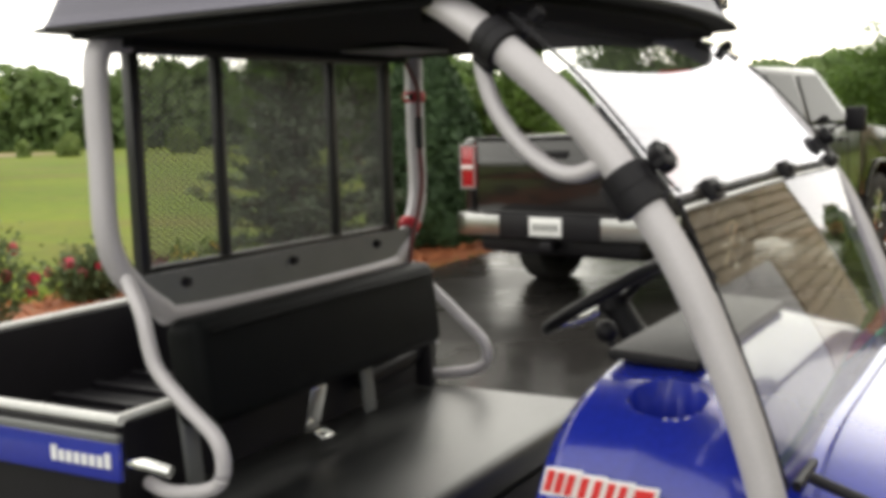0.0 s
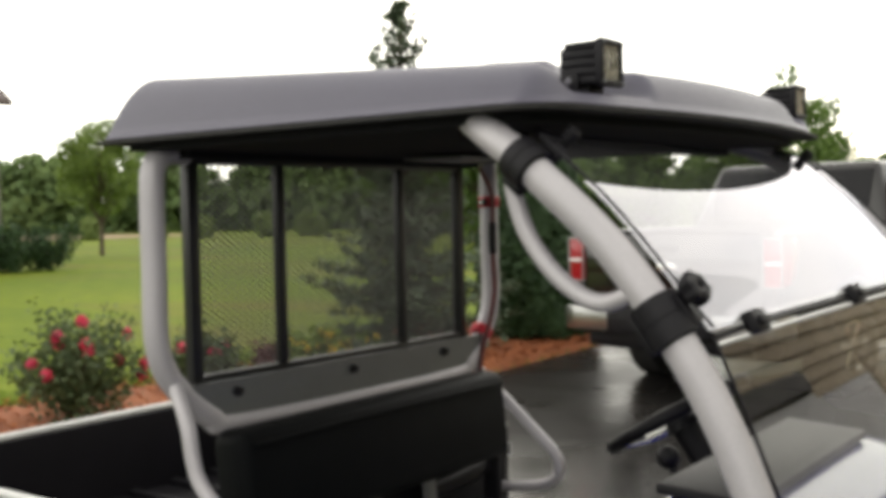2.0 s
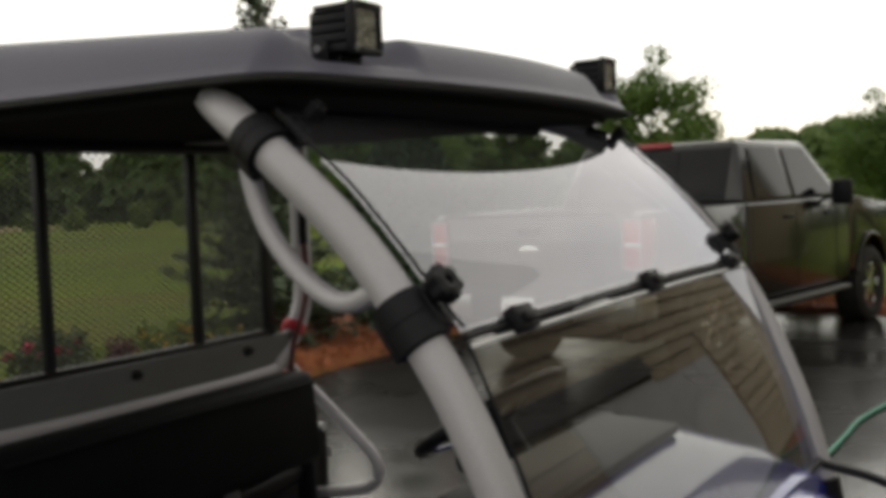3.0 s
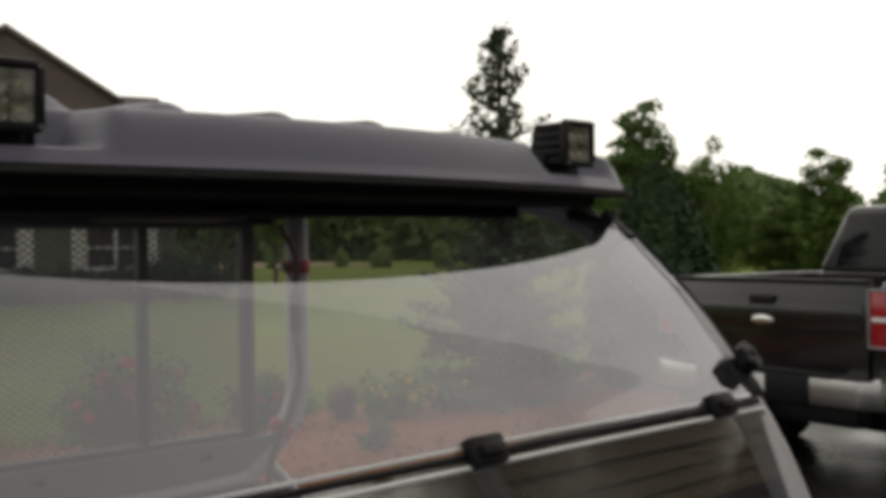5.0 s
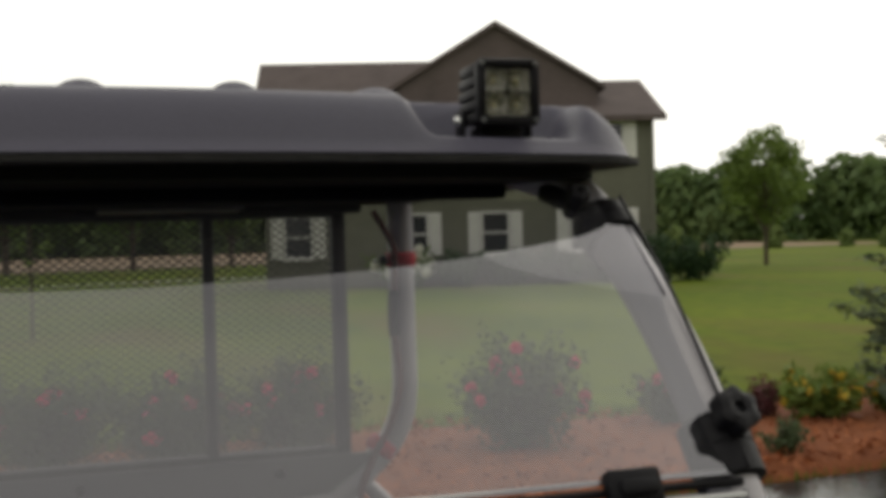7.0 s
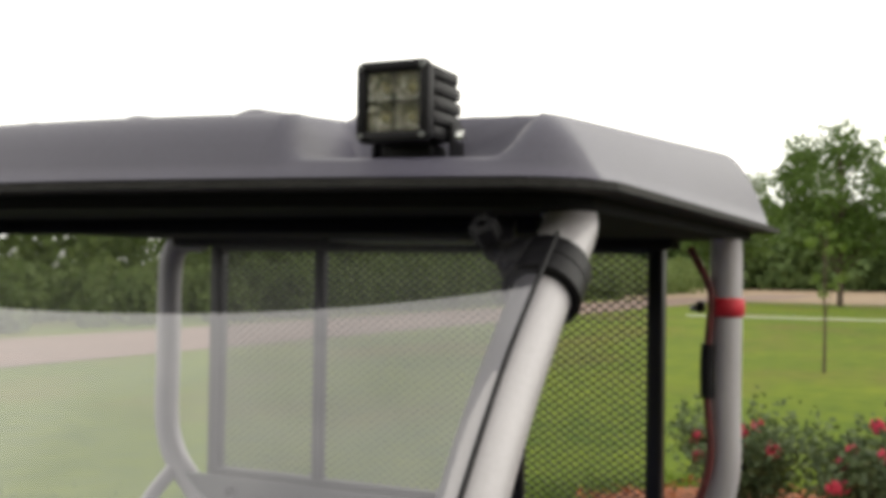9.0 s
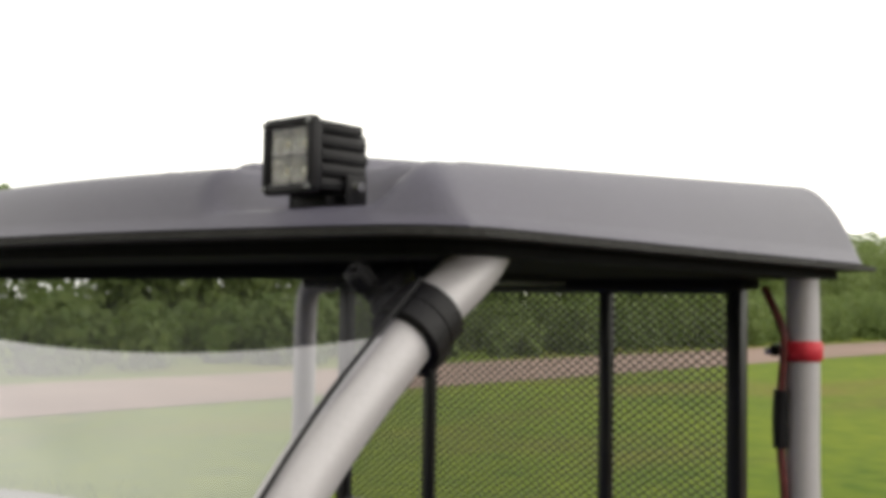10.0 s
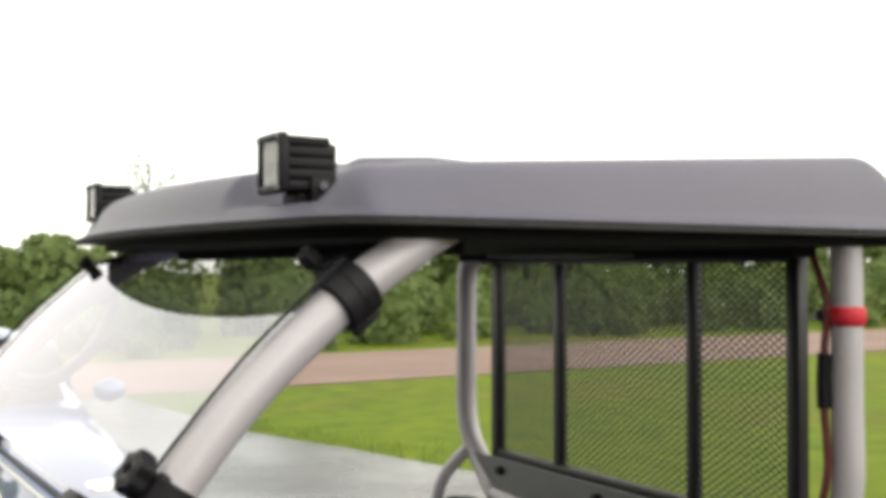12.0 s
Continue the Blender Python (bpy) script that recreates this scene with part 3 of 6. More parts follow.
for s in (-1, 1):
    pts = [(x + (0.018 if s > 0 else 0.004), s * y - (0.016 if s > 0 else 0), z) for x, y, z in TUBE_SIDE]
    if s > 0:    # this tube enters the roof further out
        pts[:3] = [(0.678, 0.512, 1.897), (0.743, 0.553, 1.873), (0.800, 0.577, 1.847)]
    ft = part("front_tube", tube(pts, 0.0255, seg=20, n=6), M_TUBE, utv, "silver grey roll-cage tube", smooth=60)
    line = smooth_path(pts, 8)
    for z in (1.802, 1.582, 1.085):
        k = min(range(1, len(line) - 1), key=lambda q: abs(line[q].z - z))
        way = (line[k + 1] - line[k - 1]).normalized()
        ln = 0.046 if z > 1.7 else 0.066
        cl = part("clamp", ring(line[k], way, 0.0335, 0.0262, ln), M_BLACK, ft, "black plastic tube clamp", smooth=50)
        part("clamp_band", ring(line[k] + way * ln * 0.24, way, 0.0346, 0.0330, ln * 0.47, bev=0.0008), M_BLACK, cl, smooth=25)
        part("clamp_band", ring(line[k] - way * ln * 0.24, way, 0.0346, 0.0330, ln * 0.47, bev=0.0008), M_BLACK, cl, smooth=25)
        back = Vector((0, s, 0)).cross(way) * s
        ear = line[k] + back * 0.036
        part("clamp_ear", box(ear.x, ear.y, ear.z, 0.014, 0.016, ln * 0.85, rot=Vector((0, 0, 1)).rotation_difference(way).to_matrix().to_4x4(), bevel=0.003), M_BLACK, cl, smooth=40)
    # arms from the clamps to the sheet
    arm = bmesh.new()
    up = Vector((0.62, 0, 0.78))
    add_box(arm, 1.092, s * 0.597, 1.595, 0.036, 0.034, 0.06, rot=rotm(0, -38, 0), bevel=0.008)
    part("clamp_arm", arm, M_BLACK, ft, smooth=40)
    part("knob", star_knob(Vector((1.112, s * 0.595, 1.627)), (0.80, s * 0.12, 0.58)), M_BLACK, ft, "black star-shaped knob", smooth=40)
    arm2 = bmesh.new()
    add_box(arm2, 0.880, s * 0.556, 1.818, 0.030, 0.030, 0.032, rot=rotm(0, -45, 0), bevel=0.01)
    add_box(arm2, 0.860, s * 0.535, 1.838, 0.075, 0.024, 0.022, rot=rotm(0, 20, s * 20), bevel=0.008)
    part("clamp_arm", arm2, M_BLACK, ft, smooth=40)
    part("knob", star_knob(Vector((0.898, s * 0.535, 1.842)), (0.75, 0, 0.66), 0.012), M_BLACK, ft, "small black knob", smooth=40)

part("grab_handle", tube([(0.83, -0.555, 1.822), (0.832, -0.552, 1.76), (0.853, -0.552, 1.70), (0.893, -0.553, 1.648), (0.943, -0.556, 1.612),
                          (0.985, -0.562, 1.604), (1.03, -0.575, 1.618)], 0.0130, seg=14), M_TUBE, utv, "bent silver grey grab handle", smooth=60)

# rear hoop, cross sheet and wire screen
hoop = part("rear_hoop", tube([(0, 0.45, 1.912), (0, 0.51, 1.908), (0, 0.538, 1.890), (0, 0.545, 1.84), (0, 0.545, 1.62), (0, 0.545, 1.50), (0, 0.525, 1.43),
                               (0, 0.48, 1.375), (0.005, 0.42, 1.325), (0.005, 0.36, 1.305), (0.005, 0, 1.30), (0.005, -0.40, 1.305), (0.005, -0.46, 1.325),
                               (0, -0.52, 1.375), (0, -0.565, 1.43), (0, -0.585, 1.50), (0, -0.585, 1.62), (0, -0.585, 1.76), (0, -0.580, 1.825), (0, -0.555, 1.858),
                               (0, -0.50, 1.864)], 0.0245, seg=18, n=5),
            M_TUBE, utv, "silver grey rear roll hoop", smooth=60)
cp = part("cross_sheet", prism([(-0.52, 1.398), (0.475, 1.398), (0.43, 1.312), (-0.47, 1.312)], 0.014, 0.020, "x"), M_PANEL, utv,
          "grey sheet metal strip behind the seat")
for y in (-0.402, -0.048, 0.30):
    bt = bmesh.new()
    bmesh.ops.create_cone(bt, cap_ends=True, segments=12, radius1=0.011, radius2=0.009, depth=0.012,
                          matrix=Matrix.Translation((0.026, y, 1.372)) @ pose(0, 0, 0, 0, 90, 0))
    part("bolt", bt, M_BLACK, cp, smooth=40)

screen = bmesh.new()
Y0, Y1, Z0, Z1, XM = -0.475, 0.428, 1.40, 1.843, -0.022
add_box(screen, XM, (Y0 + Y1) / 2, Z1 + 0.008, 0.024, Y1 - Y0, 0.02, bevel=0.003)
wire_screen = part("wire_screen", screen, M_MESHW, utv, "black framed expanded-metal rear screen", smooth=35)
part("bottom_rail", box(XM, (Y0 + Y1) / 2, Z0 - 0.002, 0.024, Y1 - Y0, 0.02, bevel=0.003), M_MESHW, wire_screen, smooth=35)
for y in (Y0, Y1):
    part("frame_post", box(XM, y, (Z0 + Z1) / 2, 0.0255, 0.027, Z1 - Z0 + 0.036, bevel=0.003), M_MESHW, wire_screen, smooth=35)
for y in (-0.229, 0.185):
    part("upright_bar", box(XM, y, (Z0 + Z1) / 2, 0.0225, 0.021, Z1 - Z0 + 0.012, bevel=0.003), M_MESHW, wire_screen, smooth=35)


def expanded_metal():
    v, f = [], []
    ny, nz = 46, 32
    dy, dz, t = (Y1 - Y0) / ny, (Z1 - Z0) / nz, 0.0012
    def strand(a, b):
        a, b = np.array(a), np.array(b)
        d = (b - a) / np.linalg.norm(b - a)
        n = np.array((0, -d[2], d[1]))
        x = np.array((1.0, 0, 0))
        k = len(v)
        for p in (a, b):
            for e, g in ((-1, -1), (1, -1), (1, 1), (-1, 1)):
                v.append(tuple(p + n * t * e + x * 0.0012 * g))
        for i in range(4):
            j = (i + 1) % 4
            f.append((k + i, k + j, k + 4 + j, k + 4 + i))
    for j in range(nz):
        for i in range(ny):
            y, z = Y0 + i * dy, Z0 + j * dz
            strand((XM - 0.001, y, z + dz / 2), (XM + 0.001, y + dy / 2, z + dz))
            strand((XM + 0.001, y + dy / 2, z + dz), (XM - 0.001, y + dy, z + dz / 2))
            strand((XM - 0.001, y, z + dz / 2), (XM + 0.001, y + dy / 2, z))
            strand((XM + 0.001, y + dy / 2, z), (XM - 0.001, y + dy, z + dz / 2))
    return raw("expanded_metal", v, f, M_MESHW, wire_screen, "fine black diamond mesh")


tagged(expanded_metal(), kind="stuff")

# side bars beside the seat
part("side_bar", tube([(0.0, -0.555, 1.40), (0.055, -0.575, 1.335), (0.075, -0.58, 1.27), (0.095, -0.58, 1.225), (0.16, -0.58, 1.165), (0.225, -0.58, 1.115),
                       (0.245, -0.58, 1.07), (0.235, -0.58, 1.025), (0.19, -0.58, 1.0), (0.10, -0.575, 0.985), (0.02, -0.55, 0.985)],
                      0.0150, seg=14), M_TUBE, utv, "bent silver grey side bar", smooth=60)
part("side_bar", tube([(-0.0, 0.47, 1.33), (0.0, 0.52, 1.275), (0.05, 0.545, 1.215), (0.14, 0.55, 1.135), (0.205, 0.55, 1.075), (0.215, 0.55, 1.03),
                       (0.185, 0.55, 0.995), (0.10, 0.55, 0.975), (0.0, 0.54, 0.965)], 0.0145, seg=14), M_TUBE, utv,
     "bent silver grey side bar", smooth=60)

# straps and cable on the left rear post
part("strap", ring((0, 0.545, 1.757), (0, 0, 1), 0.0292, 0.0242, 0.030), M_RED, utv, "bright red cable strap", smooth=50)
part("strap", ring((0, 0.497, 1.402), (0, 0.6, 0.8), 0.0292, 0.0242, 0.030), M_RED, utv, "bright red cable strap", smooth=50)
part("strap_buckle", box(0.008, 0.507, 1.757, 0.022, 0.012, 0.018, bevel=0.003), M_BLACK, utv)
part("strap_bolt", box(0.008, 0.497, 1.755, 0.012, 0.014, 0.010, bevel=0.002), M_CHROME, utv)
part("cable", tube([(0.012, 0.49, 1.85), (0.022, 0.523, 1.79), (0.024, 0.527, 1.757), (0.026, 0.523, 1.70), (0.026, 0.522, 1.62), (0.026, 0.528, 1.52),
                    (0.026, 0.505, 1.44), (0.028, 0.475, 1.39), (0.03, 0.45, 1.33), (0.03, 0.44, 1.25)], 0.0065, seg=8), M_LOOM, utv,
     "red-brown cable", smooth=60)
part("cable_sleeve", tube([(0.026, 0.523, 1.70), (0.026, 0.521, 1.66), (0.026, 0.522, 1.615)], 0.011, seg=10), M_BLACK, utv, smooth=60)

# seat
sb = bmesh.new()
add_box(sb, 0.085, -0.03, 1.198, 0.10, 0.94, 0.225, rot=rotm(0, -6, 0), bevel=0.032, seg=4)
seat_back = part("seat_back", sb, M_VINYL, utv, "black vinyl bench backrest", smooth=50)
part("piping", tube([(0.135, -0.47, 1.285), (0.142, -0.03, 1.29), (0.135, 0.41, 1.285)], 0.004, seg=8), M_VINYL, seat_back, smooth=60)
bn = bmesh.new()
add_box(bn, 0.27, -0.02, 0.905, 0.56, 1.10, 0.09, bevel=0.028, seg=3)
bench = part("bench_seat", bn, M_BENCH, utv, "black vinyl bench seat", smooth=50)
for y in (-0.46, 0.19):
    part("seat_bracket", box(0.052, y, 1.05, 0.012, 0.045, 0.20, rot=rotm(0, -5, 0), bevel=0.003), M_PANEL, utv, "grey back support bracket", smooth=35)
lt = bmesh.new()
add_box(lt, 0.125, -0.13, 1.045, 0.008, 0.055, 0.11, rot=rotm(0, 14, 0), bevel=0.003)
add_box(lt, 0.145, -0.13, 0.985, 0.03, 0.045, 0.012, rot=rotm(0, 20, 0), bevel=0.003)
part("seat_latch", lt, M_CHROME, utv, "bright metal seat latch", smooth=35)
ho = bmesh.new()
add_tube(ho, [(0.03, 0.20, 1.02), (0.05, 0.34, 1.035), (0.05, 0.44, 1.05)], 0.022, seg=12)
part("seat_hinge", ho, M_BLACK, utv, smooth=60)
part("hinge_plate", box(0.07, 0.45, 1.02, 0.05, 0.02, 0.13, bevel=0.006), M_BLACK, utv, smooth=35)
part("engine_cover", box(0.16, -0.02, 0.72, 0.76, 1.16, 0.27, bevel=0.02), M_BLACK, utv, "black plastic seat base", smooth=35)
part("floor_pan", box(0.72, 0, 0.56, 0.78, 1.20, 0.06, bevel=0.01), M_BLACK, utv, "black floor pan", smooth=35)
part("chassis_frame", box(0.2, 0, 0.50, 2.3, 0.6, 0.10, bevel=0.01), M_BLACK, utv, smooth=35)

# cargo bed
bed = part("cargo_bed", box(-0.55, 0, 0.86, 1.12, 1.18, 0.03, bevel=0.004), M_BLACK, utv, "black steel cargo bed floor")
for s in (-1, 1):
    w = part("side_wall", box(-0.55, s * 0.605, 0.988, 1.12, 0.03, 0.256, bevel=0.004), M_BLACK, bed)
    part("top_rail", tube([(-1.12, s * 0.605, 1.126), (0.012, s * 0.605, 1.126)], 0.011, seg=10, n=1), M_RAIL, bed, "light grey top rail", smooth=60)
    end = 0.03 if s < 0 else -0.06
    st = part("side_strip", box((end - 1.11) / 2, s * 0.628, 1.050, end + 1.11, 0.014, 0.080, bevel=0.005), M_BLUE, bed, "blue side strip", smooth=35)
    part("strip_edge", box((end - 1.11) / 2, s * 0.629, 1.097, end + 1.11, 0.018, 0.016, bevel=0.004), M_PANEL, bed, smooth=35)
    # lettering shown as plain bars
    for k in range(8):
        tall = k in (0, 7)
        part("side_mark", box(-0.150 + k * 0.0215, s * 0.6365, 1.048 + (0.004 if tall else 0), 0.014, 0.003, 0.030 if tall else 0.022), M_WHITEP, bed, "small white bar")
part("front_wall", box(-0.005, 0, 0.988, 0.03, 1.18, 0.256, bevel=0.004), M_BLACK, bed)
part("front_rail", tube([(-0.004, -0.6, 1.126), (-0.004, 0.6, 1.126)], 0.010, seg=10, n=1), M_RAIL, bed, "light grey top rail", smooth=60)
part("tailgate", box(-1.115, 0, 0.988, 0.03, 1.18, 0.256, bevel=0.004), M_BLACK, bed)
part("tailgate_rail", tube([(-1.115, -0.6, 1.126), (-1.115, 0.6, 1.126)], 0.011, seg=10, n=1), M_RAIL, bed, "light grey top rail", smooth=60)
for k in range(7):
    part("floor_rib", box(-0.55, -0.48 + k * 0.16, 0.884, 1.08, 0.035, 0.02, bevel=0.004), M_BLACK, bed)
lv = bmesh.new()
add_tube(lv, [(0.05, -0.62, 1.05), (0.09, -0.63, 1.055), (0.15, -0.62, 1.045)], 0.012, seg=10)
part("bed_latch", lv, M_CHROME, bed, "bright metal latch lever", smooth=60)

# dash and bonnet
def body_loft(stations, nseg=28):
    """Stations along x: (x, half width, bottom, top, corner)."""
    bm = bmesh.new()
    rows = []
    for x, w, z0, z1, c in stations:
        row = [bm.verts.new((x, -w, z0))]
        for k in range(nseg + 1):
            t = math.pi * (1 - k / nseg)
            cy, cz = math.cos(t), math.sin(t)
            e = 2 / c
            yy = math.copysign(abs(cy) ** e, cy) * w
            zz = z0 + (abs(cz) ** e) * (z1 - z0)
            row.append(bm.verts.new((x, yy, zz)))
        row.append(bm.verts.new((x, w, z0)))
        rows.append(row)
    for a, b in zip(rows, rows[1:]):
        for k in range(len(a) - 1):
            bm.faces.new((a[k], a[k + 1], b[k + 1], b[k]))
        bm.faces.new((a[-1], a[0], b[0], b[-1]))
    bm.faces.new(rows[0][::-1])
    bm.faces.new(rows[-1])
    bmesh.ops.remove_doubles(bm, verts=bm.verts, dist=0.0005)
    bmesh.ops.recalc_face_normals(bm, faces=bm.faces)
    return bm


def refine(stations, step):
    """More stations between the given ones."""
    out = []
    for a, b in zip(stations, stations[1:]):
        n = max(1, int((b[0] - a[0]) / step))
        out += [tuple(p + (q - p) * k / n for p, q in zip(a, b)) for k in range(n)]
    return out + [stations[-1]]


dash_bm = body_loft(refine([(0.90, 0.60, 0.72, 1.235, 4.2), (0.93, 0.615, 0.72, 1.262, 4.2), (1.05, 0.62, 0.72, 1.262, 4.5), (1.20, 0.62, 0.72, 1.235, 4.5),
                            (1.30, 0.61, 0.72, 1.19, 4.5)], 0.007), 220)
# the cup well is sunk into the cowl
for v_ in dash_bm.verts:
    if v_.co.z > 1.2:
        d_ = math.hypot(v_.co.x - 1.060, v_.co.y + 0.405) / 0.060
        v_.co.z -= 0.12 * float(sstep(1.0, 0.84, d_))
dash = part("dash", dash_bm, M_BLUE, utv, "glossy blue plastic dash and cowl", smooth=40)
part("dash_seam", tube([(0.965, -0.605, 1.15), (1.06, -0.618, 1.165), (1.28, -0.61, 1.10)], 0.0035, seg=6), M_BLACK, dash, smooth=60)
def slant_bars(y, z0, bars, h, skew):
    bm = bmesh.new()
    for x, w in bars:
        zz = z0 - (x - 0.95) * 0.08
        v = [bm.verts.new(q) for q in ((x, y, zz - h / 2), (x + w, y, zz - h / 2), (x + w + skew, y, zz + h / 2), (x + skew, y, zz + h / 2))]
        bm.faces.new(v)
    r = bmesh.ops.extrude_face_region(bm, geom=bm.faces[:])
    bmesh.ops.translate(bm, vec=(0, 0.005, 0), verts=[g for g in r["geom"] if isinstance(g, bmesh.types.BMVert)])
    bmesh.ops.recalc_face_normals(bm, faces=bm.faces)
    return bm


for b_ in [(0.945, 0.011), (0.961, 0.011), (0.977, 0.011), (0.998, 0.011), (1.018, 0.011), (1.038, 0.011), (1.056, 0.011), (1.078, 0.028)]:
    part("badge_bar", slant_bars(-0.6275, 1.158, [b_], 0.032, 0.010), M_REDDEC, dash, "slanting red badge bar")
for b_ in [(0.939, 0.056), (0.993, 0.041), (1.033, 0.042), (1.073, 0.038)]:
    part("badge_outline", slant_bars(-0.6250, 1.156, [b_], 0.041, 0.011), M_WHITEP, dash, "pale outline of the badge")
for b_ in [(0.955, 0.012), (0.972, 0.008), (0.985, 0.014), (1.006, 0.012), (1.025, 0.014)]:
    part("small_bar", slant_bars(-0.6260, 1.116, [b_], 0.024, 0.006), M_PANEL, dash, "small grey bar")
hood = part("bonnet", body_loft([(1.295, 0.56, 0.62, 1.185, 4.0), (1.36, 0.56, 0.62, 1.165, 4.0), (1.5, 0.545, 0.62, 1.12, 3.8), (1.62, 0.52, 0.62, 1.05, 3.4),
                                 (1.69, 0.48, 0.64, 0.95, 3.0), (1.71, 0.42, 0.66, 0.86, 3.0)]),
            M_BLUE, utv, "glossy blue plastic bonnet", smooth=50)
for s in (-1, 1):
    part("bonnet_edge", tube([(1.30, s * 0.50, 1.17), (1.42, s * 0.52, 1.135), (1.56, s * 0.50, 1.06), (1.66, s * 0.46, 0.95)], 0.009, seg=8), M_BLACK, hood, smooth=60)
    hl = bmesh.new()
    bmesh.ops.create_uvsphere(hl, u_segments=20, v_segments=12, radius=0.075, matrix=Matrix.Translation((1.655, s * 0.33, 0.90)) @ Matrix.Diagonal((0.5, 1.2, 0.9, 1)))
    part("headlamp", hl, M_LENS, hood, "clear headlamp", smooth=60)
part("front_bumper", tube([(1.60, -0.50, 0.62), (1.74, -0.44, 0.60), (1.78, 0, 0.60), (1.74, 0.44, 0.60), (1.60, 0.50, 0.62)], 0.022, seg=12), M_BLACK, utv,
     "black tubular front bumper", smooth=60)
part("cowl_shelf", box(1.0, 0.0, 1.272, 0.16, 0.62, 0.02, rot=rotm(0, 4, 0), bevel=0.006), M_BLACK, dash, smooth=35)

# steering wheel
st_axis = Vector((-0.52, 0, 0.855)).normalized()
q = Vector((0, 0, 1)).rotation_difference(st_axis).to_matrix()
wc = Vector((0.675, 0.30, 1.268))
pts = [wc + q @ Vector((0.165 * math.cos(t), 0.165 * math.sin(t), 0)) for t in np.linspace(0, 2 * math.pi, 25)]
wheel = part("steering_wheel", tube(pts, 0.0155, seg=12, n=2), M_BLACK, utv, "black steering wheel", smooth=60)
for a in (90, 210, 330):
    e = wc + q @ Vector((0.16 * math.cos(radians(a)), 0.16 * math.sin(radians(a)), 0))
    part("spoke", tube([wc - st_axis * 0.02, (wc + e) / 2 - st_axis * 0.02, e], 0.011, seg=8), M_CHROME if a == 210 else M_BLACK, wheel, smooth=60)
hb = bmesh.new()
bmesh.ops.create_cone(hb, cap_ends=True, segments=20, radius1=0.045, radius2=0.036, depth=0.035, matrix=Matrix.Translation(wc - st_axis * 0.015) @ q.to_4x4())
part("hub", hb, M_BLACK, wheel, smooth=40)
part("steering_column", tube([wc - st_axis * 0.03, wc - st_axis * 0.14 + Vector((0.02, 0, 0)), Vector((0.93, 0.30, 1.08))], 0.034, seg=14), M_BLACK, utv, smooth=60)
part("shift_lever", tube([(0.86, 0.02, 1.14), (0.80, 0.02, 1.20), (0.78, 0.02, 1.235)], 0.010, seg=8), M_BLACK, utv, smooth=60)
kb = bmesh.new()
bmesh.ops.create_uvsphere(kb, u_segments=14, v_segments=10, radius=0.024, matrix=Matrix.Translation((0.777, 0.02, 1.24)))
part("shift_knob", kb, M_BLACK, utv, smooth=60)

# windshield in two sheets
UPPER = [(0.878, 1.836), (0.929, 1.7915), (0.982, 1.7435), (1.029, 1.693), (1.071, 1.6435), (1.106, 1.601), (1.132, 1.572)]
LOWER = [(1.137, 1.558), (1.175, 1.470), (1.215, 1.370), (1.252, 1.270), (1.282, 1.170)]


def smooth_profile(pts, n=5):
    return [(q.x, q.z) for q in smooth_path([(x, 0, z) for x, z in pts], n)]


def sheet_glass(name, profile, half, bulge, material=None):
    ny = 24
    v, f = [], []
    for x, z in profile:
        for j in range(ny + 1):
            y = -half + 2 * half * j / ny
            v.append((x + bulge * (1 - (y / half) ** 2), y, z + 0.6 * bulge * (1 - (y / half) ** 2)))
    for i in range(len(profile) - 1):
        for j in range(ny):
            a = i * (ny + 1) + j
            f.append((a, a + ny + 1, a + ny + 2, a + 1))
    ob = raw(name, v, f, material or M_SHIELD, utv, "clear plastic windshield sheet", smooth=True)
    ob.visible_shadow = False
    return ob


up_sheet = sheet_glass("upper_windshield", smooth_profile(UPPER), 0.582, 0.012)
lo_sheet = sheet_glass("lower_windshield", smooth_profile(LOWER), 0.575, 0.010, M_SHIELD2)

edge = lambda pr, y, r: [(x + r, y, z + r) for x, z in pr]
for s in (-1, 1):
    part("sheet_edge", tube(edge(UPPER, s * 0.583, 0.005), 0.0022, seg=8, n=3), M_BLACK, up_sheet, "black edge strip", smooth=60)
    part("sheet_edge", tube(edge(LOWER, s * 0.576, 0), 0.0024, seg=8, n=3), M_BLACK, lo_sheet, "black edge strip", smooth=60)
mid = [(1.134 + 0.012 * (1 - (y / 0.545) ** 2), y, 1.566 + 0.007 * (1 - (y / 0.545) ** 2)) for y in np.linspace(-0.576, 0.576, 9)]
part("seal_strip", tube(mid, 0.0042, seg=8, n=3), M_BLACK, lo_sheet, "black rubber seal between the sheets", smooth=60)
part("seal_edge", tube([(x + 0.007, y, z - 0.011) for x, y, z in mid], 0.0034, seg=8, n=3), M_WHITEP, lo_sheet, "pale cut edge of the sheet", smooth=60)
part("seal_edge", tube([(x - 0.006, y, z + 0.0085) for x, y, z in mid], 0.0022, seg=8, n=3), M_WHITEP, up_sheet, "pale cut edge of the sheet", smooth=60)
part("sill_strip", tube([(1.288, y, 1.166) for y in (-0.545, -0.2, 0.2, 0.545)], 0.008, seg=8, n=2), M_BLACK, lo_sheet, smooth=60)
for y in (-0.437, -0.012, 0.443):
    hg = bmesh.new()
    b_ = 0.012 * (1 - (y / 0.545) ** 2)
    add_box(hg, 1.140 + b_, y, 1.570 + 0.6 * b_, 0.020, 0.050, 0.034, rot=rotm(0, -28, 0), bevel=0.005)
    add_box(hg, 1.152 + b_, y, 1.574 + 0.6 * b_, 0.010, 0.034, 0.014, rot=rotm(0, -28, 0), bevel=0.003)
    part("clip", hg, M_BLACK, utv, "black plastic windshield clip", smooth=40)


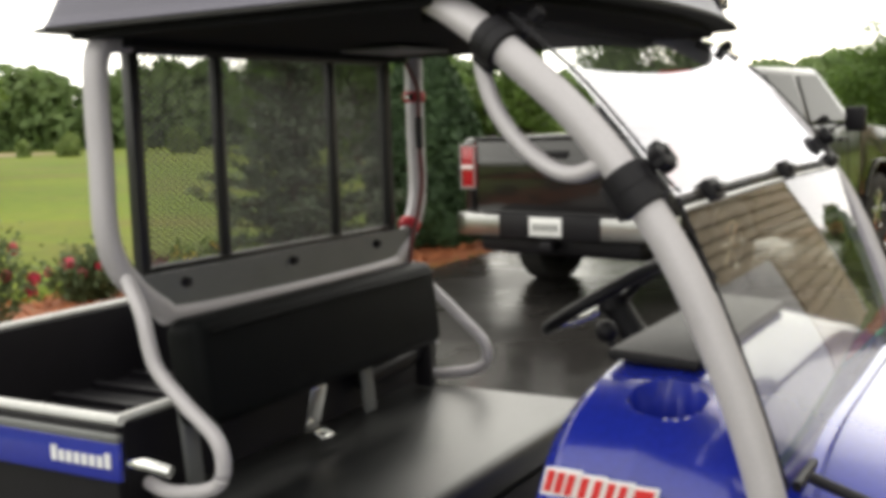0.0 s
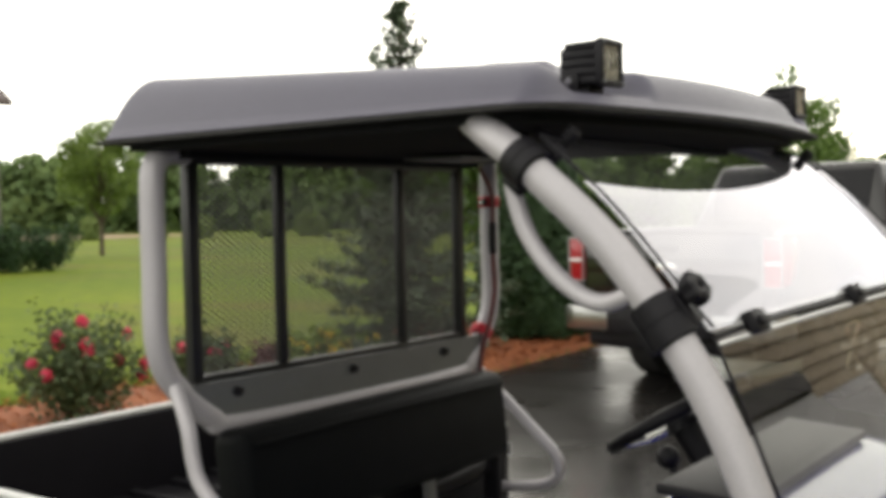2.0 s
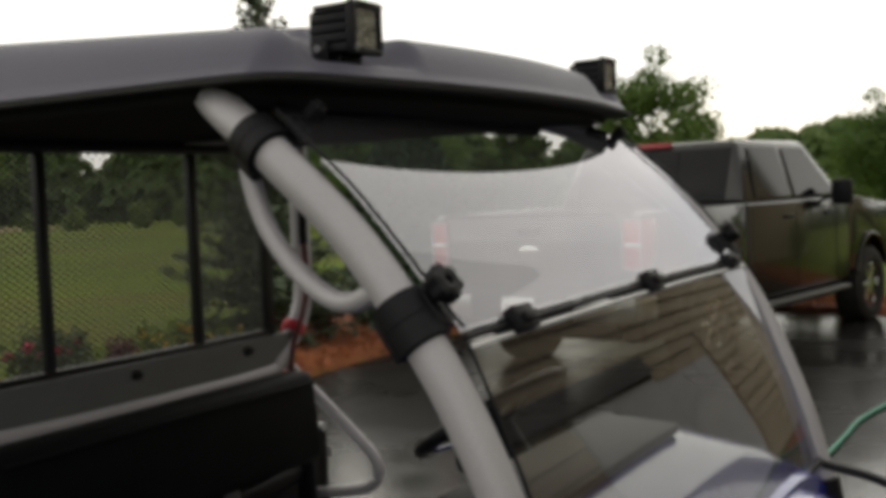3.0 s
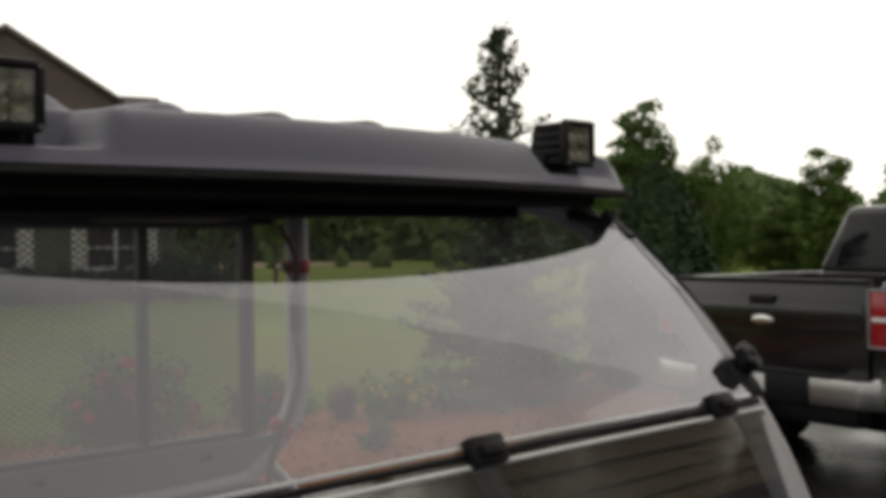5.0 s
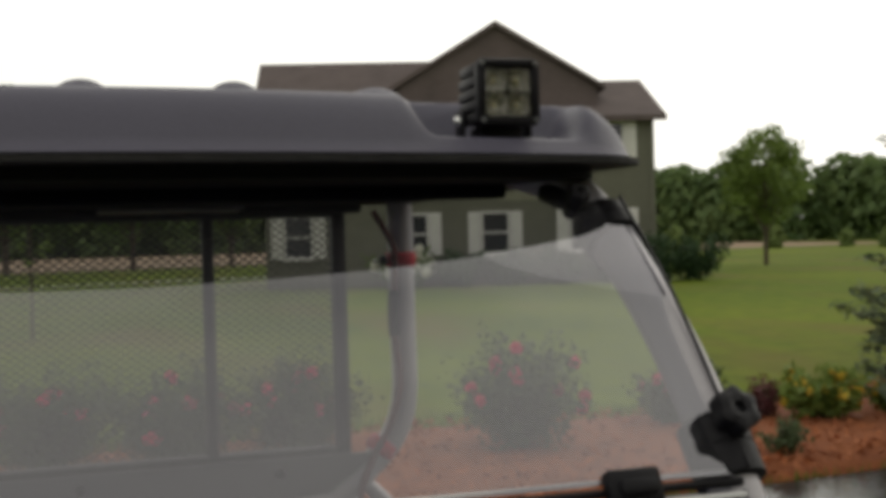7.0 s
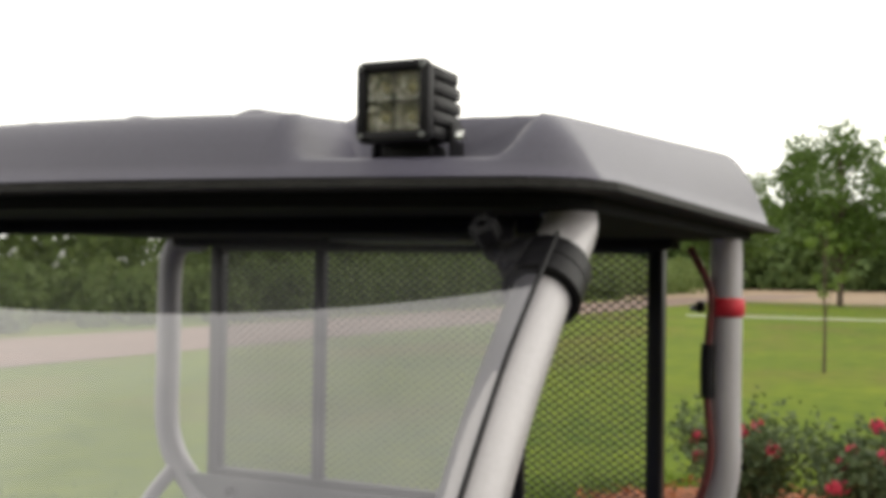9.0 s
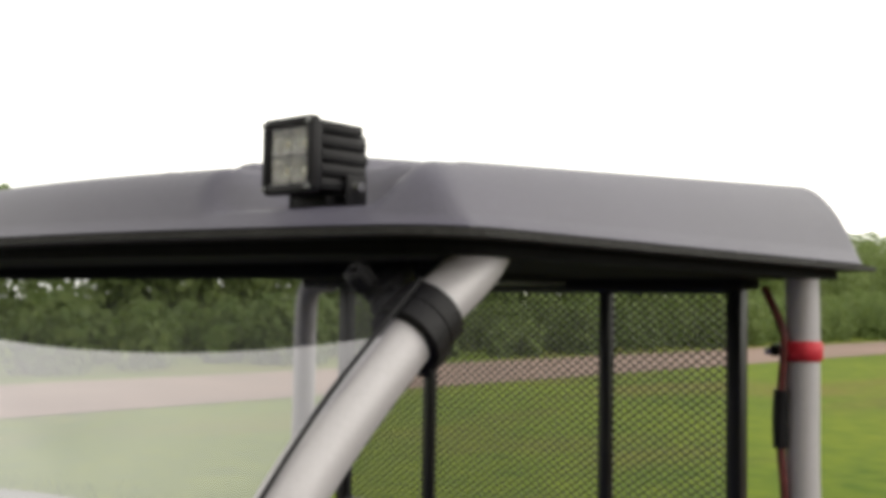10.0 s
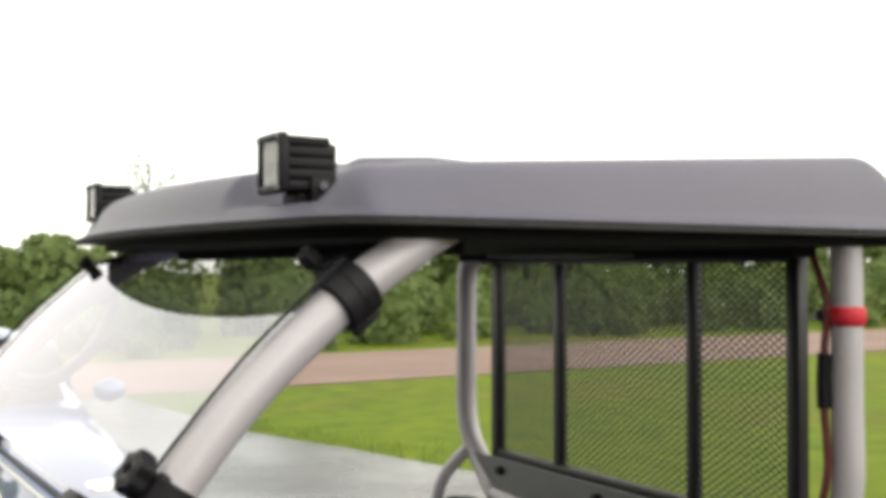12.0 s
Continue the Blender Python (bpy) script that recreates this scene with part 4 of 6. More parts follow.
# wheels
def build_wheel(x, y):
    R, W = 0.275, 0.20
    bm = bmesh.new()
    prof = [(0.14, -W / 2 + 0.01), (0.20, -W / 2), (R - 0.03, -W / 2 + 0.005), (R - 0.008, -W / 2 + 0.03), (R - 0.008, W / 2 - 0.03), (R - 0.03, W / 2 - 0.005),
            (0.20, W / 2), (0.14, W / 2 - 0.01)]
    loops = []
    n = 40
    for r, h in prof:
        loops.append([bm.verts.new((x + r * math.cos(2 * math.pi * k / n), y + h, 0.483 + r * math.sin(2 * math.pi * k / n))) for k in range(n)])
    for a, b in zip(loops, loops[1:] + loops[:1]):
        for k in range(n):
            bm.faces.new((a[k], a[(k + 1) % n], b[(k + 1) % n], b[k]))
    for k in range(20):
        t = 2 * math.pi * k / 20
        add_box(bm, x + (R - 0.004) * math.cos(t), y, 0.483 + (R - 0.004) * math.sin(t), 0.016, W * 0.8, 0.03, rot=rotm(0, -math.degrees(t), 14))
    bmesh.ops.recalc_face_normals(bm, faces=bm.faces)
    ty = part("wheel", bm, M_RUBBER, utv, "black knobbly tyre", smooth=40)
    rm = bmesh.new()
    bmesh.ops.create_cone(rm, cap_ends=True, segments=28, radius1=0.145, radius2=0.145, depth=W * 0.72, matrix=Matrix.Translation((x, y, 0.483)) @ pose(0, 0, 0, 90, 0, 0))
    part("rim", rm, M_PANEL, ty, "grey steel rim", smooth=40)


for x in (-0.45, 1.30):
    for y in (-0.53, 0.53):
        build_wheel(x, y)
for s in (-1, 1):
    part("mudguard", tube([(0.98, s * 0.50, 0.70), (1.08, s * 0.52, 0.80), (1.30, s * 0.53, 0.83), (1.52, s * 0.52, 0.79), (1.60, s * 0.50, 0.70)], 0.055, seg=10), M_BLACK, utv,
         "black plastic mudguard", smooth=60)

# the frame in front is wider than the rear hoop, and the hoop with its screen stands slightly askew
WIDTH = {"front_tube": 1.0, "grab_handle": 1.065, "upper_windshield": 1.02, "lower_windshield": 1.02, "clip": 1.06,
         "dash": 1.04, "bonnet": 1.04, "front_bumper": 1.04, "mudguard": 1.04}
SKEW = ("rear_hoop", "cross_sheet", "wire_screen", "strap", "strap_buckle", "strap_bolt", "cable", "cable_sleeve")
for ob in utv.children:
    kind = ob.name.split(".")[0]
    move = Matrix.Identity(4)
    if kind in WIDTH:
        move = Matrix.Translation((0, -0.022, 0)) @ Matrix.Diagonal((1, WIDTH[kind], 1, 1))
    elif kind in SKEW:
        move[0][1], move[0][3] = 0.024, -0.002
    elif kind == "roof":
        move = Matrix.Translation((0.010, -0.015, 0.006))
    for q_ in [ob, *ob.children_recursive]:
        q_.data.transform(move)

# ---- pickup truck ----
truck = tagged(empty("pickup_truck", pose(-1.92, 5.8, 0.012, 0, 0, -10) @ Matrix.Diagonal((0.985, 0.985, 0.932, 1))), "dark pickup truck with chrome rear bumper on the drive", "pickup truck")


def tpart(name, bm, material, parent=truck, label="", smooth=35):
    return part(name, bm, material, parent, label, smooth)


bed_side = [(0.10, 0.62), (0.10, 1.38), (0.16, 1.42), (1.86, 1.42), (1.88, 0.62), (1.72, 0.60), (1.66, 0.80), (1.50, 0.95), (1.25, 1.0), (1.0, 0.95), (0.84, 0.80), (0.78, 0.60)]
for s in (-1, 1):
    b = prism(bed_side, s * 0.90, s * 0.985, "x", bevel=0.018)
    tpart("bed_side", b, M_TRUCK, label="dark glossy bed side")
tpart("bed_floor", box(0, 1.0, 0.74, 1.8, 1.72, 0.06), M_TRUCK)
tpart("bed_front", box(0, 1.84, 1.05, 1.8, 0.05, 0.7), M_TRUCK)
tg = tpart("tailgate", box(0, 0.115, 1.08, 1.66, 0.07, 0.66, bevel=0.02), M_TRUCK, label="dark glossy tailgate")
tpart("tailgate_crease", box(0, 0.078, 1.16, 1.60, 0.02, 0.20, bevel=0.008), M_TRUCK, tg)
tpart("tailgate_cap", box(0, 0.10, 1.415, 1.66, 0.09, 0.03, bevel=0.01), M_BLACK, tg)
tpart("tailgate_handle", box(0.0, 0.068, 1.27, 0.22, 0.02, 0.07, bevel=0.008), M_BLACK, tg)
em = bmesh.new()
bmesh.ops.create_uvsphere(em, u_segments=20, v_segments=10, radius=0.5, matrix=Matrix.Translation((0, 0.064, 1.12)) @ Matrix.Diagonal((0.19, 0.02, 0.075, 1)))
tpart("emblem", em, M_CHROME, tg, "plain oval bright emblem")
tpart("model_mark", box(-0.66, 0.076, 1.23, 0.17, 0.008, 0.03), M_CHROME, tg, "small bright bar")
M_DULLCH2 = mat("lamp_surround", (0.33, 0.33, 0.33), 0.4, var=0.1)
for s in (-1, 1):
    lampb = prism([(0.075, 0.98), (0.075, 1.36), (0.30, 1.36), (0.32, 1.26), (0.24, 1.0)], s * 0.845, s * 0.992, "x", bevel=0.012)
    tl = tpart("tail_light", lampb, M_TAIL, label="red tail light")
    tpart("reverse_lens", box(s * 0.925, 0.072, 1.165, 0.125, 0.012, 0.028, bevel=0.004), M_WHITEP, tl, "white reversing lens")
    rim_ = bmesh.new()
    add_box(rim_, s * 0.9185, 0.070, 1.362, 0.160, 0.014, 0.013, bevel=0.004)
    add_box(rim_, s * 0.9185, 0.070, 0.978, 0.160, 0.014, 0.013, bevel=0.004)
    add_box(rim_, s * 0.843, 0.070, 1.17, 0.009, 0.014, 0.38, bevel=0.003)
    add_box(rim_, s * 0.994, 0.070, 1.17, 0.009, 0.014, 0.38, bevel=0.003)
    tpart("lamp_rim", rim_, M_DULLCH2, tl, "grey lamp surround")
bp = prism([(-0.99, 0.0), (-0.99, 0.30), (-0.84, 0.30), (-0.84, 0.10), (0.84, 0.10), (0.84, 0.30), (0.99, 0.30), (0.99, 0.0), (0.85, -0.07), (-0.85, -0.07)], 0.56, 0.76, "z", bevel=0.02)
M_DULLCH = mat("dulled_chrome", (0.42, 0.42, 0.42), 0.3, metal=1.0, var=0.15)
bumper = tpart("rear_bumper", bp, M_DULLCH, label="dull chrome rear bumper")
tpart("step_pad", box(0, -0.02, 0.762, 1.3, 0.12, 0.012, bevel=0.004), M_BLACK, bumper)
tpart("plate_recess", box(0, -0.068, 0.66, 0.98, 0.022, 0.205, bevel=0.006), M_BLACK, bumper)
plate = tpart("number_plate", box(-0.02, -0.083, 0.665, 0.31, 0.008, 0.16, bevel=0.004), M_WHITEP, bumper, "white number plate with plain bars")
pb = bmesh.new()
for k in range(6):
    add_box(pb, -0.125 + k * 0.042, -0.0885, 0.66, 0.024, 0.004, 0.06)
tpart("plate_bars", pb, M_PANEL, bumper, "grey bars on the plate")
tpart("tow_hitch", box(0, -0.03, 0.50, 0.10, 0.18, 0.08, bevel=0.01), M_BLACK)
tpart("cab_lower", box(0, 3.11, 0.97, 1.97, 2.44, 0.90, bevel=0.04, seg=3), M_TRUCK, label="dark glossy cab")
# upper cab, narrower at the top
cu = bmesh.new()
lo = [(-0.96, 1.91, 1.41), (0.96, 1.91, 1.41), (0.96, 4.25, 1.41), (-0.96, 4.25, 1.41)]
hi = [(-0.78, 2.12, 2.01), (0.78, 2.12, 2.01), (0.78, 3.60, 2.01), (-0.78, 3.60, 2.01)]
a_ = [cu.verts.new(p) for p in lo]
b_v = [cu.verts.new(p) for p in hi]
cu.faces.new(b_v)
cu.faces.new(a_[::-1])
for i in range(4):
    cu.faces.new((a_[i], a_[(i + 1) % 4], b_v[(i + 1) % 4], b_v[i]))
bmesh.ops.recalc_face_normals(cu, faces=cu.faces)
bmesh.ops.bevel(cu, geom=cu.edges[:], offset=0.06, segments=3, affect="EDGES", profile=0.5)
upper = tpart("cab_upper", cu, M_TRUCK, label="dark cab roof and pillars", smooth=60)
tpart("brake_light", box(0, 2.10, 1.99, 0.34, 0.04, 0.05, rot=rotm(-20, 0, 0), bevel=0.006), M_TAIL, upper, "red and white high brake light")
rw = rotm(math.degrees(math.atan2(0.21, 0.60)) * -1, 0, 0)
tpart("rear_window", box(0, 2.004, 1.70, 1.52, 0.012, 0.50, rot=rw, bevel=0.004), M_TGLASS, upper, "dark tinted rear window")
for x in (-0.26, 0.26):
    tpart("window_divider", box(x, 1.998, 1.70, 0.025, 0.014, 0.48, rot=rw), M_BLACK, upper)
for s in (-1, 1):
    for y0, y1, t0, t1 in ((2.12, 2.90, 2.28, 2.88), (3.0, 3.98, 3.02, 3.50)):
        sw = bmesh.new()
        pp = [(s * 0.952, y0, 1.46), (s * 0.952, y1, 1.46), (s * 0.812, t1, 1.935), (s * 0.812, t0, 1.935)]
        vs = [sw.verts.new(p) for p in pp]
        sw.faces.new(vs)
        r = bmesh.ops.extrude_face_region(sw, geom=sw.faces[:])
        bmesh.ops.translate(sw, vec=(s * 0.006, 0, 0.002), verts=[g for g in r["geom"] if isinstance(g, bmesh.types.BMVert)])
        bmesh.ops.recalc_face_normals(sw, faces=sw.faces)
        tpart("side_window", sw, M_TGLASS, upper, "tinted side window")
    mr_ = tpart("door_mirror", box(s * 1.13, 3.72, 1.47, 0.20, 0.10, 0.26, bevel=0.03, seg=3), M_BLACK, label="black door mirror")
    tpart("mirror_arm", box(s * 1.01, 3.73, 1.42, 0.12, 0.05, 0.05, bevel=0.01), M_BLACK, mr_)
    for yd in (2.78, 3.78):
        tpart("door_handle", box(s * 0.992, yd - 0.02, 1.26, 0.03, 0.18, 0.035, bevel=0.01), M_BLACK)
    for yd in (2.0, 2.95, 3.95):
        tpart("door_gap", box(s * 0.9855, yd, 0.98, 0.004, 0.008, 0.80), M_BLACK)
    tpart("running_board", box(s * 0.97, 3.05, 0.46, 0.16, 2.2, 0.05, bevel=0.015), M_PANEL, label="grey running board")
ws = bmesh.new()
vs = [ws.verts.new(p) for p in ((-0.86, 4.20, 1.46), (0.86, 4.20, 1.46), (0.70, 3.66, 1.975), (-0.70, 3.66, 1.975))]
ws.faces.new(vs)
r = bmesh.ops.extrude_face_region(ws, geom=ws.faces[:])
bmesh.ops.translate(ws, vec=(0, 0.006, 0.008), verts=[g for g in r["geom"] if isinstance(g, bmesh.types.BMVert)])
bmesh.ops.recalc_face_normals(ws, faces=ws.faces)
tpart("windscreen", ws, M_TGLASS, upper)
front_side = [(4.30, 0.62), (4.30, 1.42), (5.60, 1.30), (5.78, 1.18), (5.80, 0.62), (5.42, 0.60), (5.36, 0.80), (5.20, 0.95), (4.95, 1.0), (4.70, 0.95), (4.54, 0.80), (4.48, 0.60)]
for s in (-1, 1):
    tpart("front_wing", prism(front_side, s * 0.86, s * 0.985, "x", bevel=0.02), M_TRUCK, label="dark glossy front wing")
tpart("bonnet", prism([(4.28, 1.0), (4.28, 1.44), (5.55, 1.33), (5.80, 1.20), (5.80, 0.7), (5.6, 0.62)], -0.87, 0.87, "x", bevel=0.03), M_TRUCK)
tpart("underbody", box(0, 2.95, 0.48, 1.66, 5.1, 0.28, bevel=0.04), M_BLACK)
tpart("rear_axle", tube([(-0.8, 1.25, 0.36), (0, 1.25, 0.36), (0.8, 1.25, 0.36)], 0.06, seg=12), M_BLACK, smooth=60)
tpart("valance", box(0, 0.12, 0.49, 1.55, 0.16, 0.16, bevel=0.03), M_BLACK)
for y in (1.25, 4.95):
    for s in (-1, 1):
        bm = bmesh.new()
        R, W, n = 0.42, 0.30, 40
        prof = [(0.24, -W / 2 + 0.02), (0.30, -W / 2), (R - 0.03, -W / 2 + 0.01), (R, -W / 2 + 0.035), (R, W / 2 - 0.035), (R - 0.03, W / 2 - 0.01), (0.30, W / 2), (0.24, W / 2 - 0.02)]
        loops = [[bm.verts.new((s * 0.85 + h, y + r_ * math.cos(2 * math.pi * k / n), 0.40 + r_ * math.sin(2 * math.pi * k / n))) for k in range(n)] for r_, h in prof]
        for a, b in zip(loops, loops[1:] + loops[:1]):
            for k in range(n):
                bm.faces.new((a[k], a[(k + 1) % n], b[(k + 1) % n], b[k]))
        bmesh.ops.recalc_face_normals(bm, faces=bm.faces)
        tw = tpart("wheel", bm, M_RUBBER, label="black road tyre", smooth=50)
        rb = bmesh.new()
        bmesh.ops.create_cone(rb, cap_ends=True, segments=32, radius1=0.245, radius2=0.245, depth=0.16, matrix=Matrix.Translation((s * 0.85, y, 0.40)) @ pose(0, 0, 0, 0, 90, 0))
        tpart("rim_well", rb, M_BLACK, tw)
        sp = bmesh.new()
        for k in range(6):
            t = 60 * k
            add_box(sp, s * 0.945, y + 0.12 * math.cos(radians(t)), 0.40 + 0.12 * math.sin(radians(t)), 0.03, 0.20, 0.055, rot=rotm(t, 0, 0), bevel=0.008, seg=1)
        bmesh.ops.create_cone(sp, cap_ends=True, segments=20, radius1=0.06, radius2=0.05, depth=0.04, matrix=Matrix.Translation((s * 0.95, y, 0.40)) @ pose(0, 0, 0, 0, 90, 0))
        tpart("spokes", sp, M_CHROME, tw, "bright alloy spokes")
        rr = ring((s * 0.945, y, 0.40), (1, 0, 0), 0.25, 0.215, 0.05, seg=32)
        tpart("rim", rr, M_CHROME, tw, "bright alloy rim", smooth=50)
        ar = bmesh.new()
        add_tube(ar, [(s * 0.99, y + 0.46 * math.cos(t), 0.44 + 0.54 * math.sin(t)) for t in np.linspace(0.25, math.pi - 0.25, 9)], 0.02, seg=8)
        tpart("arch_lip", ar, M_TRUCK, smooth=60)

# ---- far house ----
U = Vector((-0.242, -0.970, 0)).normalized()
house_m = Matrix.Translation((-28.8, 16.65, 0)) @ Matrix.Rotation(math.atan2(U.y, U.x), 4, "Z")
house = tagged(empty("house", house_m), "two-storey olive house with brown roof and white shutters", "house")
# in the house's own axes: x along the front to its far end, y out of the front, z up
HL, HD, HE, HM = 12.15, 6.0, 5.15, 5.2
def hpart(name, bm, material, parent=house, label="", smooth=None):
    return part(name, bm, material, parent, label, smooth)
hw = hpart("wall", box(HL / 2, -HD / 2, HE / 2, HL, HD, HE), M_HOUSE, label="olive clapboard wall")
for k in range(34):
    hpart("siding_board", box(HL / 2, 0.012, 0.10 + k * 0.15, HL + 0.02, 0.03, 0.142, rot=rotm(-4, 0, 0)), M_HOUSE, hw)
for x in (0.0, HL):
    hpart("corner_board", box(x, 0.03, HE / 2, 0.14, 0.06, HE), M_HOUSE, hw)
def gable_roof(x0, x1, y0, y1, ze, zr, over=0.4, axis="x"):
    if axis == "x":
        ym = (y0 + y1) / 2
        pts = [(y0 - over, ze - 0.12), (ym, zr), (y1 + over, ze - 0.12), (y1 + over, ze + 0.03), (ym, zr + 0.18), (y0 - over, ze + 0.03)]
        return prism(pts, x0 - over, x1 + over, "x")
    xm = (x0 + x1) / 2
    pts = [(x0 - over, ze - 0.12), (xm, zr), (x1 + over, ze - 0.12), (x1 + over, ze + 0.03), (xm, zr + 0.18), (x0 - over, ze + 0.03)]
    return prism(pts, y0 - over, y1 + over, "y")
hr = hpart("roof", gable_roof(0, HM, -HD, 0, HE, 6.55), M_SHINGLE, label="brown shingled roof")
hpart("higher_roof", gable_roof(HM + 0.4, HL, -HD, 0, HE, 7.32), M_SHINGLE, label="higher brown shingled roof")
hpart("fascia", box(HL / 2, 0.42, HE - 0.06, HL + 0.8, 0.03, 0.18), M_SHINGLE, hr)
for x, zt in ((0.0, 6.5), (HL, 7.25)):
    hpart("gable_wall", prism([(-HD, HE - 0.05), (0, HE - 0.05), (-HD / 2, zt)], x - 0.1, x + 0.1, "x"), M_HOUSE, hw)
hpart("cross_gable", prism([(1.6, 6.2), (4.83, 8.18), (8.06, 6.2), (8.06, 5.3), (1.6, 5.3)], -4.6, -0.55, "y"), M_SHINGLE, label="brown cross gable")
hpart("cross_roof", gable_roof(1.6, 8.06, -4.6, -0.6, 6.22, 8.17, 0.25, "y"), M_SHINGLE)
def hwindow(x, z, w, h, panes=1, shutters=True):
    o = hpart("window", box(x, 0.05, z, w, 0.05, h), M_DARKGLASS, label="dark double-hung window")
    fr = bmesh.new()
    for s in (-1, 1):
        add_box(fr, x + s * (w / 2 + 0.03), 0.08, z, 0.07, 0.08, h + 0.14)
        add_box(fr, x, 0.08, z + s * (h / 2 + 0.03), w, 0.08, 0.07)
    for k in range(1, panes):
        add_box(fr, x - w / 2 + w * k / panes, 0.08, z, 0.09, 0.07, h)
    hpart("frame", fr, M_TRIM, o, "white window frame")
    hpart("sash_bar", box(x, 0.082, z, w, 0.04, 0.05), M_TRIM, o)
    hpart("sill", box(x, 0.11, z - h / 2 - 0.09, w + 0.2, 0.12, 0.05), M_TRIM, o)
    if shutters:
        for s in (-1, 1):
            sh = bmesh.new()
            cx = x + s * (w / 2 + 0.27)
            add_box(sh, cx, 0.065, z, 0.36, 0.03, h + 0.12)
            for k in range(9):
                add_box(sh, cx, 0.084, z - h / 2 + (k + 0.5) * h / 9, 0.28, 0.016, h / 9 * 0.6, rot=rotm(-25, 0, 0))
            hpart("shutter", sh, M_TRIM, o, "white louvred shutter")
for z in (1.62, 4.35):
    hwindow(1.8, z, 1.7, 1.2, 2)
    hwindow(5.05, z, 0.8, 1.2)
    hwindow(7.6, z, 0.8, 1.2)
    hwindow(11.2, z, 0.8, 1.2)

# ---- garage wing, seen in the windshield ----
garage = tagged(empty("garage", pose(0, 0, 0)), "tan clapboard garage wing beside the drive", "garage")
gw = part("wall", box(7.6, 10.4, 2.3, 6.0, 13.0, 4.6), M_TAN, garage, "tan clapboard wall")
def siding(y, length, z0, count):
    first = part("siding_board", box(0, 0, 0, 0.035, length, 0.235, rot=rotm(0, 9, 0)), M_TAN, gw)
    first.location = (4.575, y, z0)
    for k in range(1, count):
        o = new("siding_board", first.data)
        o.parent = gw
        o.location = (4.575, y, z0 + 0.215 * k)


siding(10.4, 13.0, 2.71, 9)
siding(13.95, 5.9, 0.14, 12)
# The shadow under the header is put into this lintel's dark colour.
M_LINTELSHADE = mat("shaded_lintel_brown", (0.045, 0.036, 0.030), 0.6, var=0.2, scale=3, fine=30)
part("lintel", box(4.54, 6.0, 2.43, 0.11, 4.1, 0.30, bevel=0.008), M_LINTELSHADE, garage, "lintel over the garage door, the header's shadow in its dark brown")
siding(4.75, 1.6, 0.14, 10)
siding(9.45, 2.75, 2.28, 2)
gdoor = part("garage_door", box(4.585, 8.2, 1.13, 0.03, 5.2, 2.24), M_TRIM, garage, "white sectional garage door")
for k in range(4):
    part("door_section", box(4.563, 8.2, 0.285 + 0.56 * k, 0.022, 5.18, 0.545, bevel=0.006), M_TRIM, gdoor)
    for q in range(6):
        part("raised_panel", box(4.550, 8.2 - 2.15 + 0.86 * q, 0.285 + 0.56 * k, 0.014, 0.70, 0.36, bevel=0.006), M_TRIM, gdoor)
part("corner_board", box(4.56, 3.83, 2.3, 0.12, 0.12, 4.6), M_TRIM, garage, "white corner board")
part("corner_board", box(4.56, 16.97, 2.3, 0.12, 0.12, 4.6), M_TRIM, garage, "white corner board")
part("roof", prism([(4.1, 4.5), (7.6, 6.9), (11.1, 4.5), (11.1, 4.68), (7.6, 7.1), (4.1, 4.68)], 3.4, 17.4, "y"), M_SHINGLE, garage, "brown shingled roof")
for s in (3.9, 16.9):
    part("gable_wall", prism([(4.6, 4.55), (10.6, 4.55), (7.6, 6.75)], s - 0.05, s + 0.05, "y"), M_TAN, garage)

# ---- blue parked car behind the vehicle ----
M_BCAR = mat("blue_metallic_paint", (0.13, 0.17, 0.30), 0.22, metal=0.3, var=0.08, scale=1.5, coat=0.6)
bcar = tagged(empty("blue_car", pose(0.62, -5.75, 0.012)), "low silver-blue car parked on the drive", "car")
# its own axes: y to its nose, x across
def car_shell(rows, seg=18):
    bm = bmesh.new()
    loops = []
    for y, w, z0, z1, e in rows:
        loops.append([bm.verts.new((w * math.copysign(abs(math.cos(t)) ** (2 / e), math.cos(t)), y, z0 + (z1 - z0) * abs(math.sin(t)) ** (2 / e)))
                      for t in np.linspace(0, math.pi, seg)])
    for a, b in zip(loops, loops[1:]):
        for k in range(seg - 1):
            bm.faces.new((a[k], a[k + 1], b[k + 1], b[k]))
        bm.faces.new((a[-1], a[0], b[0], b[-1]))
    bm.faces.new(loops[0])
    bm.faces.new(loops[-1][::-1])
    bmesh.ops.recalc_face_normals(bm, faces=bm.faces)
    return bm
part("body", car_shell([(-2.2, 0.72, 0.3, 0.72, 5), (-2.1, 0.84, 0.22, 0.84, 5), (-1.2, 0.88, 0.2, 0.87, 6), (0.5, 0.88, 0.2, 0.84, 6), (1.4, 0.87, 0.2, 0.76, 5), (2.0, 0.80, 0.22, 0.66, 4),
                        (2.22, 0.66, 0.28, 0.54, 4)]), M_BCAR, bcar, "silver-blue glossy body", smooth=50)
part("cabin", car_shell([(-1.75, 0.62, 0.78, 0.86, 3.5), (-1.2, 0.68, 0.78, 1.10, 3.5), (-0.7, 0.70, 0.78, 1.25, 3.5), (-0.1, 0.70, 0.78, 1.27, 3.5), (0.25, 0.71, 0.78, 1.20, 3.5), (0.95, 0.74, 0.74, 0.85, 3.5)]),
     M_BCAR, bcar, "silver-blue roof", smooth=50)
part("windscreen", prism([(0.30, 1.185), (0.92, 0.865), (0.935, 0.873), (0.315, 1.20)], -0.60, 0.60, "x"), M_TGLASS, bcar, "dark sloping windscreen")
